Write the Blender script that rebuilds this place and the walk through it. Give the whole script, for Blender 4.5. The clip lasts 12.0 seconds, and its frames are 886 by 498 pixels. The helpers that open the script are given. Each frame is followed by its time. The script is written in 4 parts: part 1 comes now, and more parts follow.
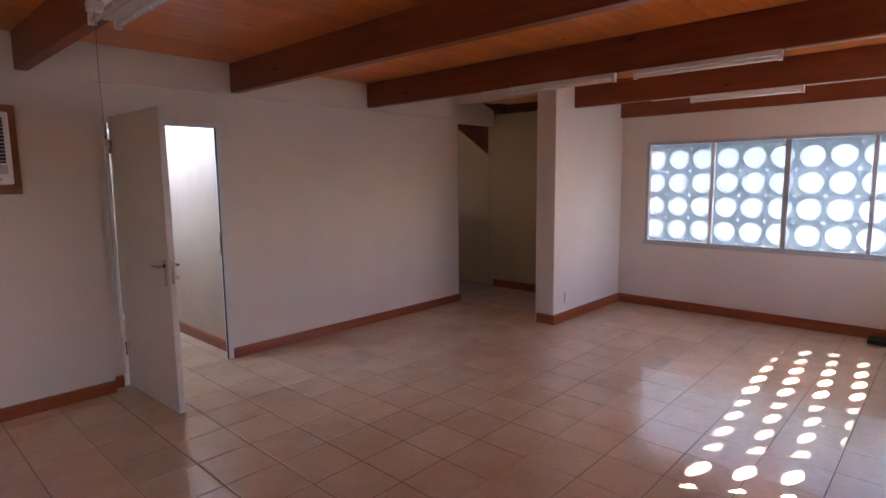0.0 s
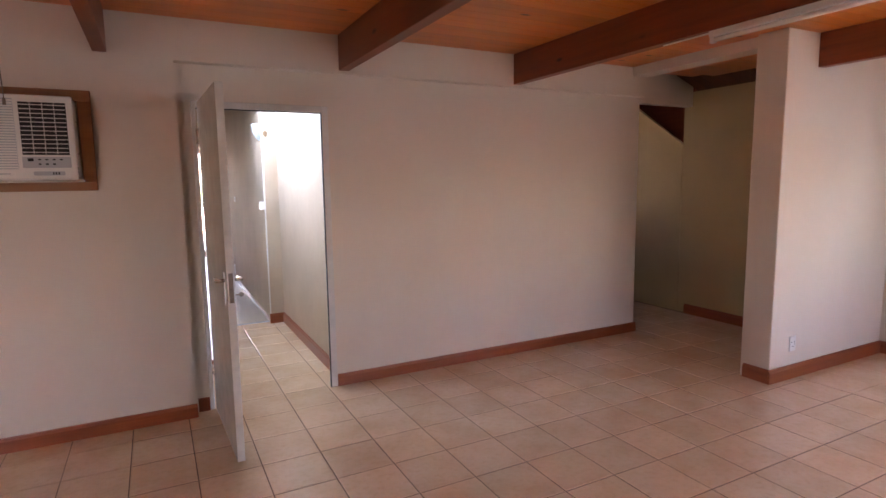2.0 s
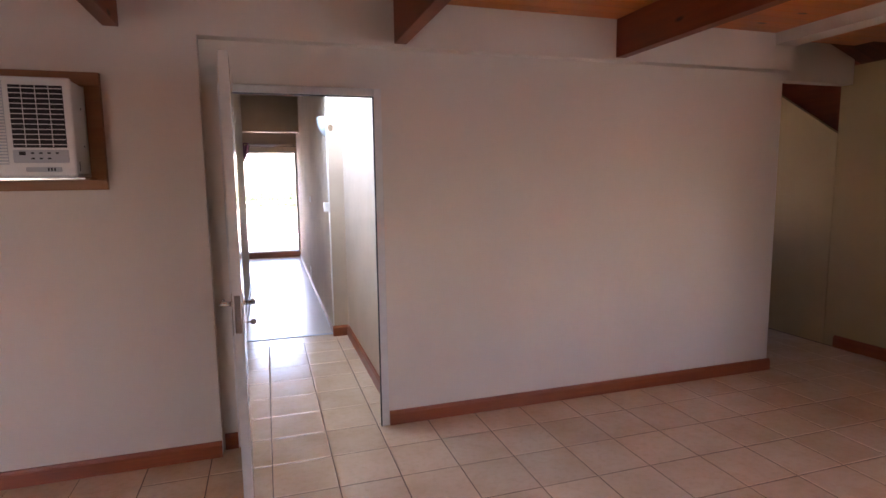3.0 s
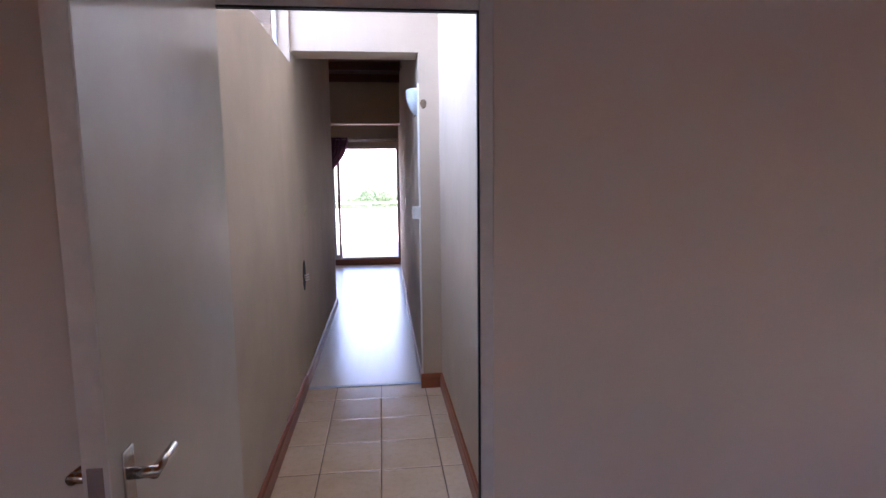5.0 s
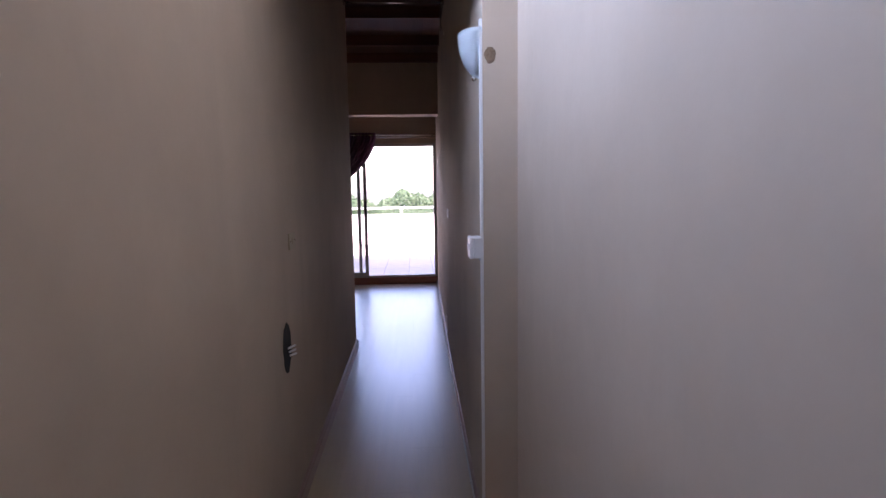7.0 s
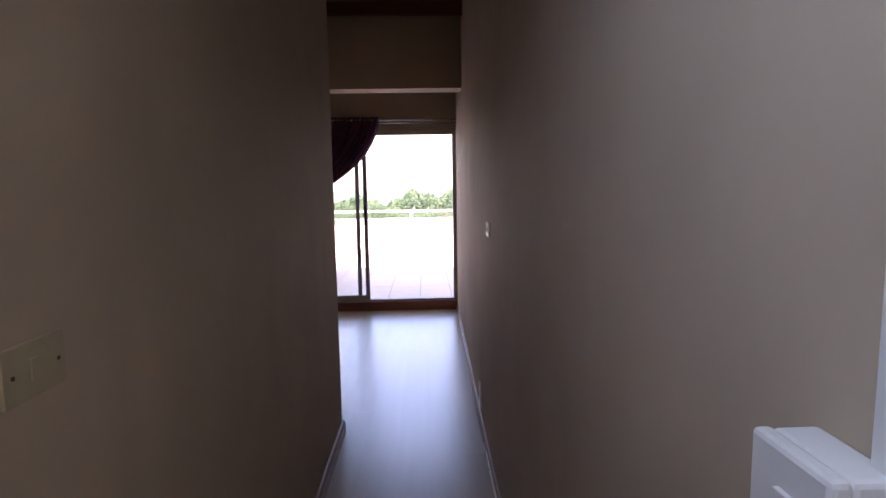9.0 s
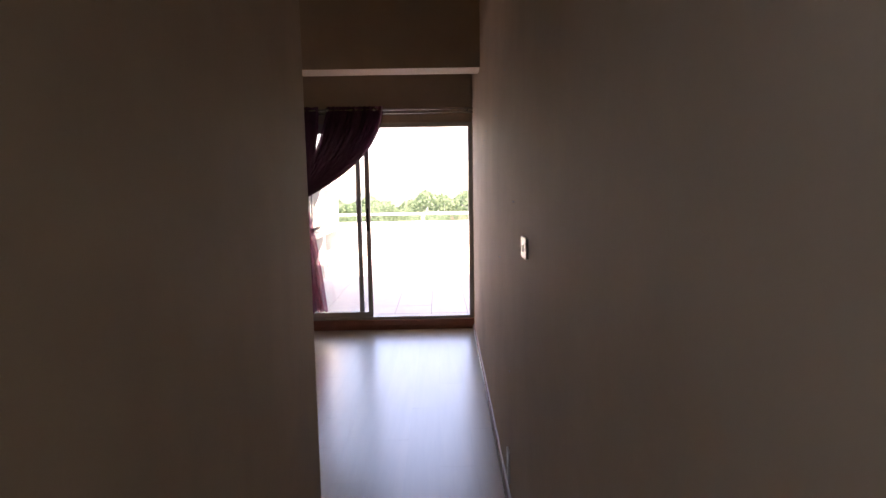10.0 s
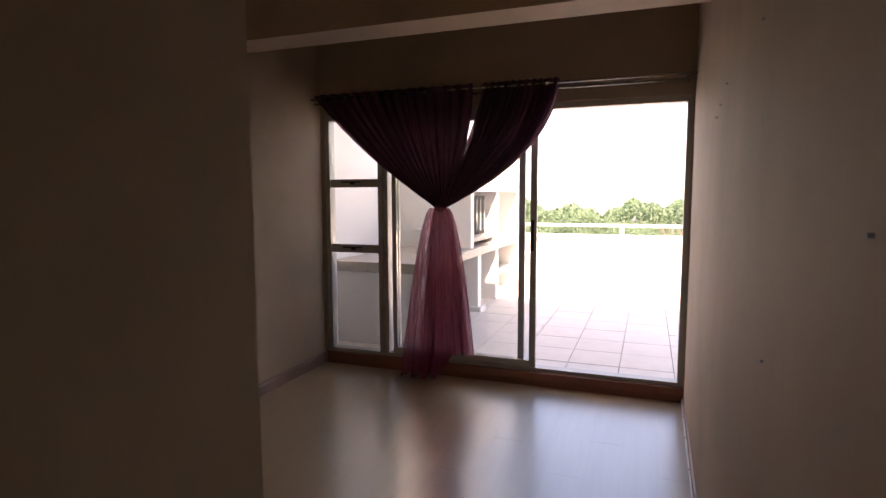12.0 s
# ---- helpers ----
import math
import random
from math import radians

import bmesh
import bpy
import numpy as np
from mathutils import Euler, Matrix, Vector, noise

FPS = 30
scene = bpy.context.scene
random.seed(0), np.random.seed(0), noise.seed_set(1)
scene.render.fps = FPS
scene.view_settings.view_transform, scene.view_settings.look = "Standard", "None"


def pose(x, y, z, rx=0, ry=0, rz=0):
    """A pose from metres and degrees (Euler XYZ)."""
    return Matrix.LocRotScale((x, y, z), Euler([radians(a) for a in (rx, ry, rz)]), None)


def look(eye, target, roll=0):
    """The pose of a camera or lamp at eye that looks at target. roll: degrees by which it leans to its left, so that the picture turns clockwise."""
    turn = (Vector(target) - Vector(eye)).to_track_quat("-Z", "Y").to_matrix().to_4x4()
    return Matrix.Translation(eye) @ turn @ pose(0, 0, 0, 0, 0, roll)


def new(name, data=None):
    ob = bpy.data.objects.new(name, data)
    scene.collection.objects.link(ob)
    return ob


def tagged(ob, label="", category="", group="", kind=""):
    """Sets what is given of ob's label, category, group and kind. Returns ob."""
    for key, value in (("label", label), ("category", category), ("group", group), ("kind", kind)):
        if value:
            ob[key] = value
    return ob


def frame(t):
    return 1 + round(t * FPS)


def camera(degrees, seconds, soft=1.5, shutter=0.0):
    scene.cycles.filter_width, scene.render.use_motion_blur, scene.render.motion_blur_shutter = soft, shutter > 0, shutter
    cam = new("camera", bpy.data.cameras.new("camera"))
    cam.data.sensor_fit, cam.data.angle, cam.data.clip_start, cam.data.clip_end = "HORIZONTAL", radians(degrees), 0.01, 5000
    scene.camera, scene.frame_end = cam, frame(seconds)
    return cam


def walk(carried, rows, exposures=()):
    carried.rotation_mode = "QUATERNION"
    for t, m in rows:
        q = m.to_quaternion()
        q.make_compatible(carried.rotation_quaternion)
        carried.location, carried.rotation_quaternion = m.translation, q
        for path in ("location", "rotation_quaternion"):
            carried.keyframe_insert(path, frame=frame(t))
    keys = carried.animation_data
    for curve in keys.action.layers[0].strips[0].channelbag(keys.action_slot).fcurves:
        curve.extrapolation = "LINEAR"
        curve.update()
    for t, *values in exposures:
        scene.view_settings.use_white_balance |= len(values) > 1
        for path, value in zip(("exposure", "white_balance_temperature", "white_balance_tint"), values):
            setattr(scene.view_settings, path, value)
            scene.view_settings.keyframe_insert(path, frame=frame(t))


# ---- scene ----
cam = camera(77.1, 12.0)
PATH = [
    (0, (0.091, -0.173, 1.581), (1.544, 1.177, 1.325), -0.6),
    (0.5, (0.351, -0.074, 1.543), (1.688, 1.392, 1.292), -0.7),
    (1, (0.621, 0.091, 1.549), (1.834, 1.662, 1.299), -0.8),
    (1.5, (0.906, 0.272, 1.54), (1.988, 1.937, 1.294), -0.8),
    (2, (1.193, 0.502, 1.534), (2.104, 2.265, 1.287), -0.8),
    (2.5, (1.437, 0.829, 1.524), (2.196, 2.663, 1.28), -0.8),
    (3, (1.656, 1.171, 1.519), (2.256, 3.064, 1.277), -0.8),
    (3.5, (1.796, 1.535, 1.503), (2.214, 3.476, 1.264), -0.8),
    (5.5, (1.991, 3.134, 1.492), (2.183, 5.111, 1.257), -0.6),
    (6, (1.995, 3.557, 1.523), (2.147, 5.537, 1.288), -0.5),
    (6.5, (1.965, 3.976, 1.547), (2.085, 5.959, 1.312), -0.7),
    (7, (1.979, 4.437, 1.545), (2.075, 6.422, 1.313), -0.9),
    (8.8, (1.927, 6.14, 1.521), (1.992, 8.126, 1.295), -0.6),
    (9, (1.93, 6.327, 1.53), (1.991, 8.313, 1.3), -0.9),
    (9.5, (1.95, 6.788, 1.517), (2.005, 8.774, 1.287), -0.8),
    (10, (1.95, 7.249, 1.521), (1.963, 9.237, 1.295), -1.0),
    (10.5, (1.967, 7.712, 1.534), (1.84, 9.696, 1.309), -1.0),
    (11, (1.992, 8.117, 1.545), (1.638, 10.073, 1.325), -1.1),
    (11.5, (2.008, 8.491, 1.525), (1.48, 10.408, 1.311), -0.8),
    (12, (2.037, 8.855, 1.496), (1.346, 10.722, 1.301), -0.2),
]
EXPOSURES = [(0.0, 3.75, 6700, 36), (1.0, 3.95, 7000, 34), (2.5, 4.35, 7200, 34), (3.0, 4.05, 6900, 35), (3.5, 3.7, 6600, 36), (5.5, 2.85, 6300, 41), (7.0, 2.25, 6450, 43), (9.0, 2.4, 6900, 38), (9.5, 2.65, 7300, 35), (10.0, 2.7, 7800, 34), (12.0, 2.35, 8300, 32)]
walk(cam, [(t, look(e, g, r)) for t, e, g, r in PATH], EXPOSURES)

# ---- world and sun ----
world = bpy.data.worlds.new("sky")
scene.world = world
world.use_nodes = True
wn = world.node_tree
sky = wn.nodes.new("ShaderNodeTexSky")
sky.sky_type = "NISHITA"
sky.sun_disc = False
sky.sun_elevation = radians(50.2)
sky.sun_rotation = radians(149.7)
wn.links.new(sky.outputs[0], wn.nodes["Background"].inputs[0])
wn.nodes["Background"].inputs[1].default_value = 0.15
sun_data = bpy.data.lights.new("sun", "SUN")
sun_data.energy = 5.0
sun_data.angle = radians(0.5)
sun_data.color = (1.0, 0.95, 0.88)
sun = new("sun", sun_data)
sun.matrix_world = look((4.2, -7.2, 10), (0, 0, 0))

# sky light through the high corridor window
lamp_data = bpy.data.lights.new("window_light", "AREA")
lamp_data.shape, lamp_data.size, lamp_data.size_y = "RECTANGLE", 1.9, 0.82
lamp_data.energy, lamp_data.color = 6.2, (0.46, 0.72, 1.0)
lamp_data.spread = radians(140)
window_light = new("window_light", lamp_data)
window_light.matrix_world = look((1.2, 5.67, 2.76), (2.4, 5.67, 2.40))

YSW = -0.36                         # south wall, behind the camera
# sky light through the pierced screen outside the east window
ld = bpy.data.lights.new("window_light", "AREA")
ld.shape, ld.size, ld.size_y, ld.energy, ld.color = "RECTANGLE", 3.2, 1.5, 2.3, (0.84, 0.96, 1.0)
new("window_light", ld).matrix_world = look((7.12, 1.15, 1.35), (3.0, 1.15, 1.35))


# ---- materials ----
def mat_base(name):
    m = bpy.data.materials.new(name)
    m.use_nodes = True
    return m, m.node_tree, m.node_tree.nodes["Principled BSDF"]


def link(nt, a, b):
    nt.links.new(a, b)


def coords(nt, scale=(1, 1, 1), rot=(0, 0, 0)):
    tc = nt.nodes.new("ShaderNodeNewGeometry")
    mp = nt.nodes.new("ShaderNodeMapping")
    mp.inputs["Scale"].default_value = scale
    mp.inputs["Rotation"].default_value = rot
    link(nt, tc.outputs["Position"], mp.inputs["Vector"])
    return mp.outputs["Vector"]


def noise_tex(nt, vec, scale, detail=4, rough=0.55):
    n = nt.nodes.new("ShaderNodeTexNoise")
    n.inputs["Scale"].default_value = scale
    n.inputs["Detail"].default_value = detail
    n.inputs["Roughness"].default_value = rough
    link(nt, vec, n.inputs["Vector"])
    return n.outputs[0]


def ramp(nt, fac, stops):
    r = nt.nodes.new("ShaderNodeValToRGB")
    el = r.color_ramp.elements
    el[0].position, el[0].color = stops[0][0], (*stops[0][1], 1)
    el[1].position, el[1].color = stops[-1][0], (*stops[-1][1], 1)
    for p, c in stops[1:-1]:
        e = el.new(p)
        e.color = (*c, 1)
    link(nt, fac, r.inputs[0])
    return r.outputs[0]


def mix(nt, a, b, fac, blend="MIX"):
    n = nt.nodes.new("ShaderNodeMix")
    n.data_type, n.blend_type = "RGBA", blend
    for sock, v in ((n.inputs[0], fac), (n.inputs[6], a), (n.inputs[7], b)):
        if isinstance(v, (int, float)):
            sock.default_value = v
        elif isinstance(v, tuple):
            sock.default_value = (*v, 1)
        else:
            link(nt, v, sock)
    return n.outputs[2]


def bump(nt, bsdf, height, strength, dist=0.01):
    b = nt.nodes.new("ShaderNodeBump")
    b.inputs["Strength"].default_value = strength
    b.inputs["Distance"].default_value = dist
    link(nt, height, b.inputs["Height"])
    link(nt, b.outputs[0], bsdf.inputs["Normal"])


def rough_map(nt, bsdf, fac, lo, hi):
    mr = nt.nodes.new("ShaderNodeMapRange")
    mr.inputs["To Min"].default_value = lo
    mr.inputs["To Max"].default_value = hi
    link(nt, fac, mr.inputs["Value"])
    link(nt, mr.outputs[0], bsdf.inputs["Roughness"])


def plaster(name, col, var=0.06, rough=0.75, relief=0.25):
    m, nt, b = mat_base(name)
    v = coords(nt)
    big = noise_tex(nt, v, 1.1, 5)
    fine = noise_tex(nt, v, 60, 4)
    dark = tuple(c * (1 - var * 1.6) for c in col)
    c1 = ramp(nt, big, [(0.3, dark), (0.7, col)])
    streak = noise_tex(nt, coords(nt, (3.2, 3.2, 0.45)), 1.6, 5, 0.6)
    c1 = mix(nt, c1, tuple(c * (1 - var) for c in col), ramp(nt, streak, [(0.5, (0, 0, 0)), (0.75, (0.7, 0.7, 0.7))]))
    link(nt, c1, b.inputs["Base Color"])
    rough_map(nt, b, fine, rough - 0.1, rough + 0.1)
    undul = noise_tex(nt, v, 5, 3)
    ad = nt.nodes.new("ShaderNodeMath")
    ad.operation = "MULTIPLY_ADD"
    ad.inputs[1].default_value = 0.12
    link(nt, fine, ad.inputs[0])
    link(nt, undul, ad.inputs[2])
    bump(nt, b, ad.outputs[0], relief, 0.012)
    return m


def timber(name, light, dark, axis="x", rough=0.35, knots=True, tone=0.25):
    m, nt, b = mat_base(name)
    st = {"x": (0.9, 14, 14), "y": (14, 0.9, 14), "z": (14, 14, 0.9)}[axis]
    v = coords(nt, st)
    g = noise_tex(nt, v, 1.6, 7, 0.65)
    col = ramp(nt, g, [(0.25, dark), (0.5, tuple((a + c) / 2 for a, c in zip(light, dark))), (0.75, light)])
    big = noise_tex(nt, coords(nt), 0.8, 3)
    col = mix(nt, col, tuple(c * 0.72 for c in dark), ramp(nt, big, [(0.45, (0, 0, 0)), (0.8, (0.6, 0.6, 0.6))]))
    rnd = nt.nodes.new("ShaderNodeNewGeometry")
    hs = nt.nodes.new("ShaderNodeHueSaturation")
    mr = nt.nodes.new("ShaderNodeMapRange")
    mr.inputs["To Min"].default_value = 1 - tone
    mr.inputs["To Max"].default_value = 1 + tone * 0.6
    link(nt, rnd.outputs["Random Per Island"], mr.inputs["Value"])
    link(nt, mr.outputs[0], hs.inputs["Value"])
    link(nt, col, hs.inputs["Color"])
    col = hs.outputs[0]
    if knots:
        st2 = {"x": (1.0, 2.6, 2.6), "y": (2.6, 1.0, 2.6), "z": (2.6, 2.6, 1.0)}[axis]
        vo = nt.nodes.new("ShaderNodeTexVoronoi")
        vo.inputs["Scale"].default_value = 2.3
        link(nt, coords(nt, st2), vo.inputs["Vector"])
        kn = ramp(nt, vo.outputs["Distance"], [(0.05, (1, 1, 1)), (0.11, (0, 0, 0))])
        col = mix(nt, col, tuple(c * 0.25 for c in dark), kn)
    link(nt, col, b.inputs["Base Color"])
    rough_map(nt, b, g, rough - 0.07, rough + 0.12)
    bump(nt, b, g, 0.12, 0.004)
    return m


def plain(name, col, rough=0.5, metal=0.0, var=0.12, scale=25, relief=0.05):
    m, nt, b = mat_base(name)
    v = coords(nt)
    n = noise_tex(nt, v, scale, 4)
    n2 = noise_tex(nt, v, scale * 0.12, 3)
    c = ramp(nt, n, [(0.3, tuple(x * (1 - var) for x in col)), (0.7, col)])
    c = mix(nt, c, tuple(x * (1 - var * 1.5) for x in col), ramp(nt, n2, [(0.45, (0, 0, 0)), (0.7, (0.6, 0.6, 0.6))]))
    link(nt, c, b.inputs["Base Color"])
    b.inputs["Metallic"].default_value = metal
    rough_map(nt, b, n, max(0.03, rough - 0.08), min(1, rough + 0.08))
    bump(nt, b, n, relief, 0.003)
    return m


def tile_mat():
    m, nt, b = mat_base("glazed_tile")
    v = coords(nt)
    oi = nt.nodes.new("ShaderNodeObjectInfo")
    big = noise_tex(nt, v, 3.2, 6, 0.6)
    fine = noise_tex(nt, v, 28, 5, 0.6)
    col = ramp(nt, big, [(0.25, (0.66, 0.46, 0.29)), (0.5, (0.74, 0.545, 0.37)), (0.75, (0.80, 0.62, 0.45))])
    col = mix(nt, col, (0.54, 0.35, 0.2), ramp(nt, fine, [(0.48, (0, 0, 0)), (0.8, (0.4, 0.4, 0.4))]))
    hs = nt.nodes.new("ShaderNodeHueSaturation")
    mr = nt.nodes.new("ShaderNodeMapRange")
    mr.inputs["To Min"].default_value = 0.93
    mr.inputs["To Max"].default_value = 1.06
    link(nt, oi.outputs["Random"], mr.inputs["Value"])
    link(nt, mr.outputs[0], hs.inputs["Value"])
    link(nt, col, hs.inputs["Color"])
    link(nt, hs.outputs[0], b.inputs["Base Color"])
    rough_map(nt, b, big, 0.15, 0.27)
    b.inputs["Coat Weight"].default_value = 0.5
    b.inputs["Coat Roughness"].default_value = 0.17
    bump(nt, b, big, 0.12, 0.004)
    return m


def laminate_mat():
    m, nt, b = mat_base("laminate")
    v = coords(nt, (14, 1.0, 1))
    g = noise_tex(nt, v, 1.3, 7, 0.65)
    col = ramp(nt, g, [(0.2, (0.45, 0.325, 0.175)), (0.5, (0.51, 0.375, 0.21)), (0.8, (0.56, 0.415, 0.24))])
    rnd = nt.nodes.new("ShaderNodeObjectInfo")
    hs = nt.nodes.new("ShaderNodeHueSaturation")
    mr = nt.nodes.new("ShaderNodeMapRange")
    mr.inputs["To Min"].default_value = 0.96
    mr.inputs["To Max"].default_value = 1.04
    link(nt, rnd.outputs["Random"], mr.inputs["Value"])
    link(nt, mr.outputs[0], hs.inputs["Value"])
    link(nt, col, hs.inputs["Color"])
    link(nt, hs.outputs[0], b.inputs["Base Color"])
    smear = noise_tex(nt, coords(nt), 2.2, 5)
    rough_map(nt, b, smear, 0.24, 0.36)
    b.inputs["Coat Weight"].default_value = 1.0
    b.inputs["Coat IOR"].default_value = 2.2
    b.inputs["Coat Roughness"].default_value = 0.29
    bump(nt, b, g, 0.012, 0.002)
    return m


def glass_mat():
    m, nt, b = mat_base("window_glass")
    b.inputs["Base Color"].default_value = (0.97, 0.99, 0.98, 1)
    b.inputs["Transmission Weight"].default_value = 1.0
    b.inputs["Roughness"].default_value = 0.0
    b.inputs["IOR"].default_value = 1.45
    return m


def hazy_mat():
    m, nt, b = mat_base("hazy_glass")
    b.inputs["Roughness"].default_value = 0.1
    b.inputs["Base Color"].default_value = (0.6, 0.68, 0.7, 1)
    tl = nt.nodes.new("ShaderNodeBsdfTranslucent")
    tl.inputs["Color"].default_value = (0.72, 0.86, 0.90, 1)
    tr = nt.nodes.new("ShaderNodeBsdfTransparent")
    tr.inputs["Color"].default_value = (0.86, 0.95, 0.97, 1)
    gl = nt.nodes.new("ShaderNodeBsdfGlossy")
    gl.inputs["Roughness"].default_value = 0.08
    m1 = nt.nodes.new("ShaderNodeMixShader")
    n = noise_tex(nt, coords(nt), 4.0, 5)
    mr = nt.nodes.new("ShaderNodeMapRange")
    mr.inputs["To Min"].default_value = 0.13
    mr.inputs["To Max"].default_value = 0.22
    link(nt, n, mr.inputs["Value"])
    link(nt, mr.outputs[0], m1.inputs[0])
    link(nt, tr.outputs[0], m1.inputs[1])
    link(nt, tl.outputs[0], m1.inputs[2])
    m2 = nt.nodes.new("ShaderNodeMixShader")
    m2.inputs[0].default_value = 0.04
    link(nt, m1.outputs[0], m2.inputs[1])
    link(nt, gl.outputs[0], m2.inputs[2])
    link(nt, m2.outputs[0], nt.nodes["Material Output"].inputs[0])
    return m


# Part-clear glass mixed to weaken the sun passing through.
def dimming_mat():
    m, nt, b = mat_base("dimming_glass")
    b.inputs["Base Color"].default_value = (0.5, 0.55, 0.56, 1)
    b.inputs["Roughness"].default_value = 0.3
    tr = nt.nodes.new("ShaderNodeBsdfTransparent")
    tr.inputs["Color"].default_value = (0.72, 0.8, 0.84, 1)
    ms = nt.nodes.new("ShaderNodeMixShader")
    n = noise_tex(nt, coords(nt), 3.0, 4)
    mr = nt.nodes.new("ShaderNodeMapRange")
    mr.inputs["To Min"].default_value = 0.4
    mr.inputs["To Max"].default_value = 0.75
    link(nt, n, mr.inputs["Value"])
    link(nt, mr.outputs[0], ms.inputs[0])
    link(nt, b.outputs[0], ms.inputs[1])
    link(nt, tr.outputs[0], ms.inputs[2])
    link(nt, ms.outputs[0], nt.nodes["Material Output"].inputs[0])
    return m


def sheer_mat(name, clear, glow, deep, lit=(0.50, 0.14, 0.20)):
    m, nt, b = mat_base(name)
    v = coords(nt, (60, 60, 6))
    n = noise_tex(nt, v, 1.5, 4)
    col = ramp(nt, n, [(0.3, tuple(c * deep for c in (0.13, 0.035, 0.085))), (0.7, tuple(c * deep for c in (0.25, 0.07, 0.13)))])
    link(nt, col, b.inputs["Base Color"])
    b.inputs["Roughness"].default_value = 0.7
    out = nt.nodes["Material Output"]
    tl = nt.nodes.new("ShaderNodeBsdfTranslucent")
    tl.inputs["Color"].default_value = (*lit, 1)
    tr = nt.nodes.new("ShaderNodeBsdfTransparent")
    tr.inputs["Color"].default_value = (0.85, 0.6, 0.66, 1)
    m1 = nt.nodes.new("ShaderNodeMixShader")
    m2 = nt.nodes.new("ShaderNodeMixShader")
    m1.inputs[0].default_value = glow
    link(nt, b.outputs[0], m1.inputs[1])
    link(nt, tl.outputs[0], m1.inputs[2])
    m2.inputs[0].default_value = clear
    link(nt, m1.outputs[0], m2.inputs[1])
    link(nt, tr.outputs[0], m2.inputs[2])
    link(nt, m2.outputs[0], out.inputs[0])
    return m


def leaf_mat():
    m, nt, b = mat_base("foliage")
    rnd = nt.nodes.new("ShaderNodeNewGeometry")
    col = ramp(nt, rnd.outputs["Random Per Island"], [(0.0, (0.075, 0.13, 0.065)), (0.6, (0.125, 0.195, 0.10)), (1.0, (0.20, 0.27, 0.15))])
    link(nt, col, b.inputs["Base Color"])
    b.inputs["Roughness"].default_value = 0.6
    tl = nt.nodes.new("ShaderNodeBsdfTranslucent")
    link(nt, col, tl.inputs["Color"])
    ms = nt.nodes.new("ShaderNodeMixShader")
    ms.inputs[0].default_value = 0.45
    link(nt, b.outputs[0], ms.inputs[1])
    link(nt, tl.outputs[0], ms.inputs[2])
    link(nt, ms.outputs[0], nt.nodes["Material Output"].inputs[0])
    return m


M_WALL = plaster("wall_paint", (0.75, 0.665, 0.58))
# Darker than the room's wall paint: the corridor's dimness is put into this colour.
M_CORR = plaster("dimmed_corridor_paint", (0.57, 0.448, 0.328), 0.16)
# Passage shade and yellow bounced light mixed into the wall colour.
M_PASS = plaster("shaded_passage_paint", (0.52, 0.39, 0.21), 0.1)
M_WHITE = plaster("white_plaster", (0.80, 0.78, 0.74), 0.04)
M_CEIL = timber("pine_boards", (0.84, 0.26, 0.04), (0.64, 0.165, 0.024), "x", 0.3, True, 0.14)
M_BEAM = timber("stained_beam", (0.30, 0.075, 0.022), (0.17, 0.037, 0.013), "y", 0.4)
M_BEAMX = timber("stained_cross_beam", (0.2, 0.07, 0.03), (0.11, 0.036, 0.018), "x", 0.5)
M_SKIRT = timber("skirting_wood_x", (0.42, 0.108, 0.03), (0.26, 0.06, 0.018), "x", 0.35, False)
M_SKIRTY = timber("skirting_wood_y", (0.42, 0.108, 0.03), (0.26, 0.06, 0.018), "y", 0.35, False)
M_SKIRTP = plain("painted_skirting", (0.44, 0.29, 0.23), 0.4)
M_TILE = tile_mat()
M_GROUT = plain("grout", (0.17, 0.11, 0.075), 0.85, 0, 0.3, 40)
M_LAM = laminate_mat()
M_GLASS = glass_mat()
M_DIMMING = dimming_mat()
M_FRAME = plain("white_steel_frame", (0.72, 0.70, 0.68), 0.35)
M_DOOR = plain("door_enamel", (0.72, 0.66, 0.55), 0.16, 0, 0.06, 8, 0.02)
M_EDGE = plain("door_edge", (0.74, 0.70, 0.64), 0.45)
M_BLACK = plain("black_rubber", (0.012, 0.012, 0.014), 0.6)
M_CHROME = plain("brushed_chrome", (0.62, 0.6, 0.57), 0.22, 1.0)
M_ALU = plain("bronze_aluminium", (0.50, 0.485, 0.45), 0.4, 0.2)
M_ALUW = plain("grey_aluminium", (0.50, 0.52, 0.54), 0.38, 0.3)
M_PLASTIC = plain("white_plastic", (0.76, 0.75, 0.72), 0.35, 0, 0.04)
M_ACFRAME = timber("ac_frame_wood", (0.38, 0.175, 0.07), (0.26, 0.11, 0.045), "x", 0.5, False)
M_GREY = plain("grey_plastic", (0.45, 0.47, 0.5), 0.4, 0, 0.04)
# Near-black: shade in holes and vents as colour; also stove, screws, display.
M_NEARBLACK = plain("hole_shade_and_black", (0.02, 0.02, 0.02), 0.8)
M_CONC = plaster("screen_block", (0.50, 0.56, 0.58), 0.1, 0.85)
# One cloth twice: tail brightened, backlit gathered folds darkened in their base colours.
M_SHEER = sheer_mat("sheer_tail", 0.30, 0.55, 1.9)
M_DENSE = sheer_mat("dimmed_gathered_sheer", 0.04, 0.18, 0.45, (0.34, 0.11, 0.24))
M_HAZY = hazy_mat()
M_LEAF = leaf_mat()
M_BARK = plain("bark", (0.11, 0.08, 0.055), 0.9, 0, 0.4, 20, 0.5)
M_TERR = plain("terrace_tile", (0.72, 0.65, 0.59), 0.55, 0, 0.12, 6)
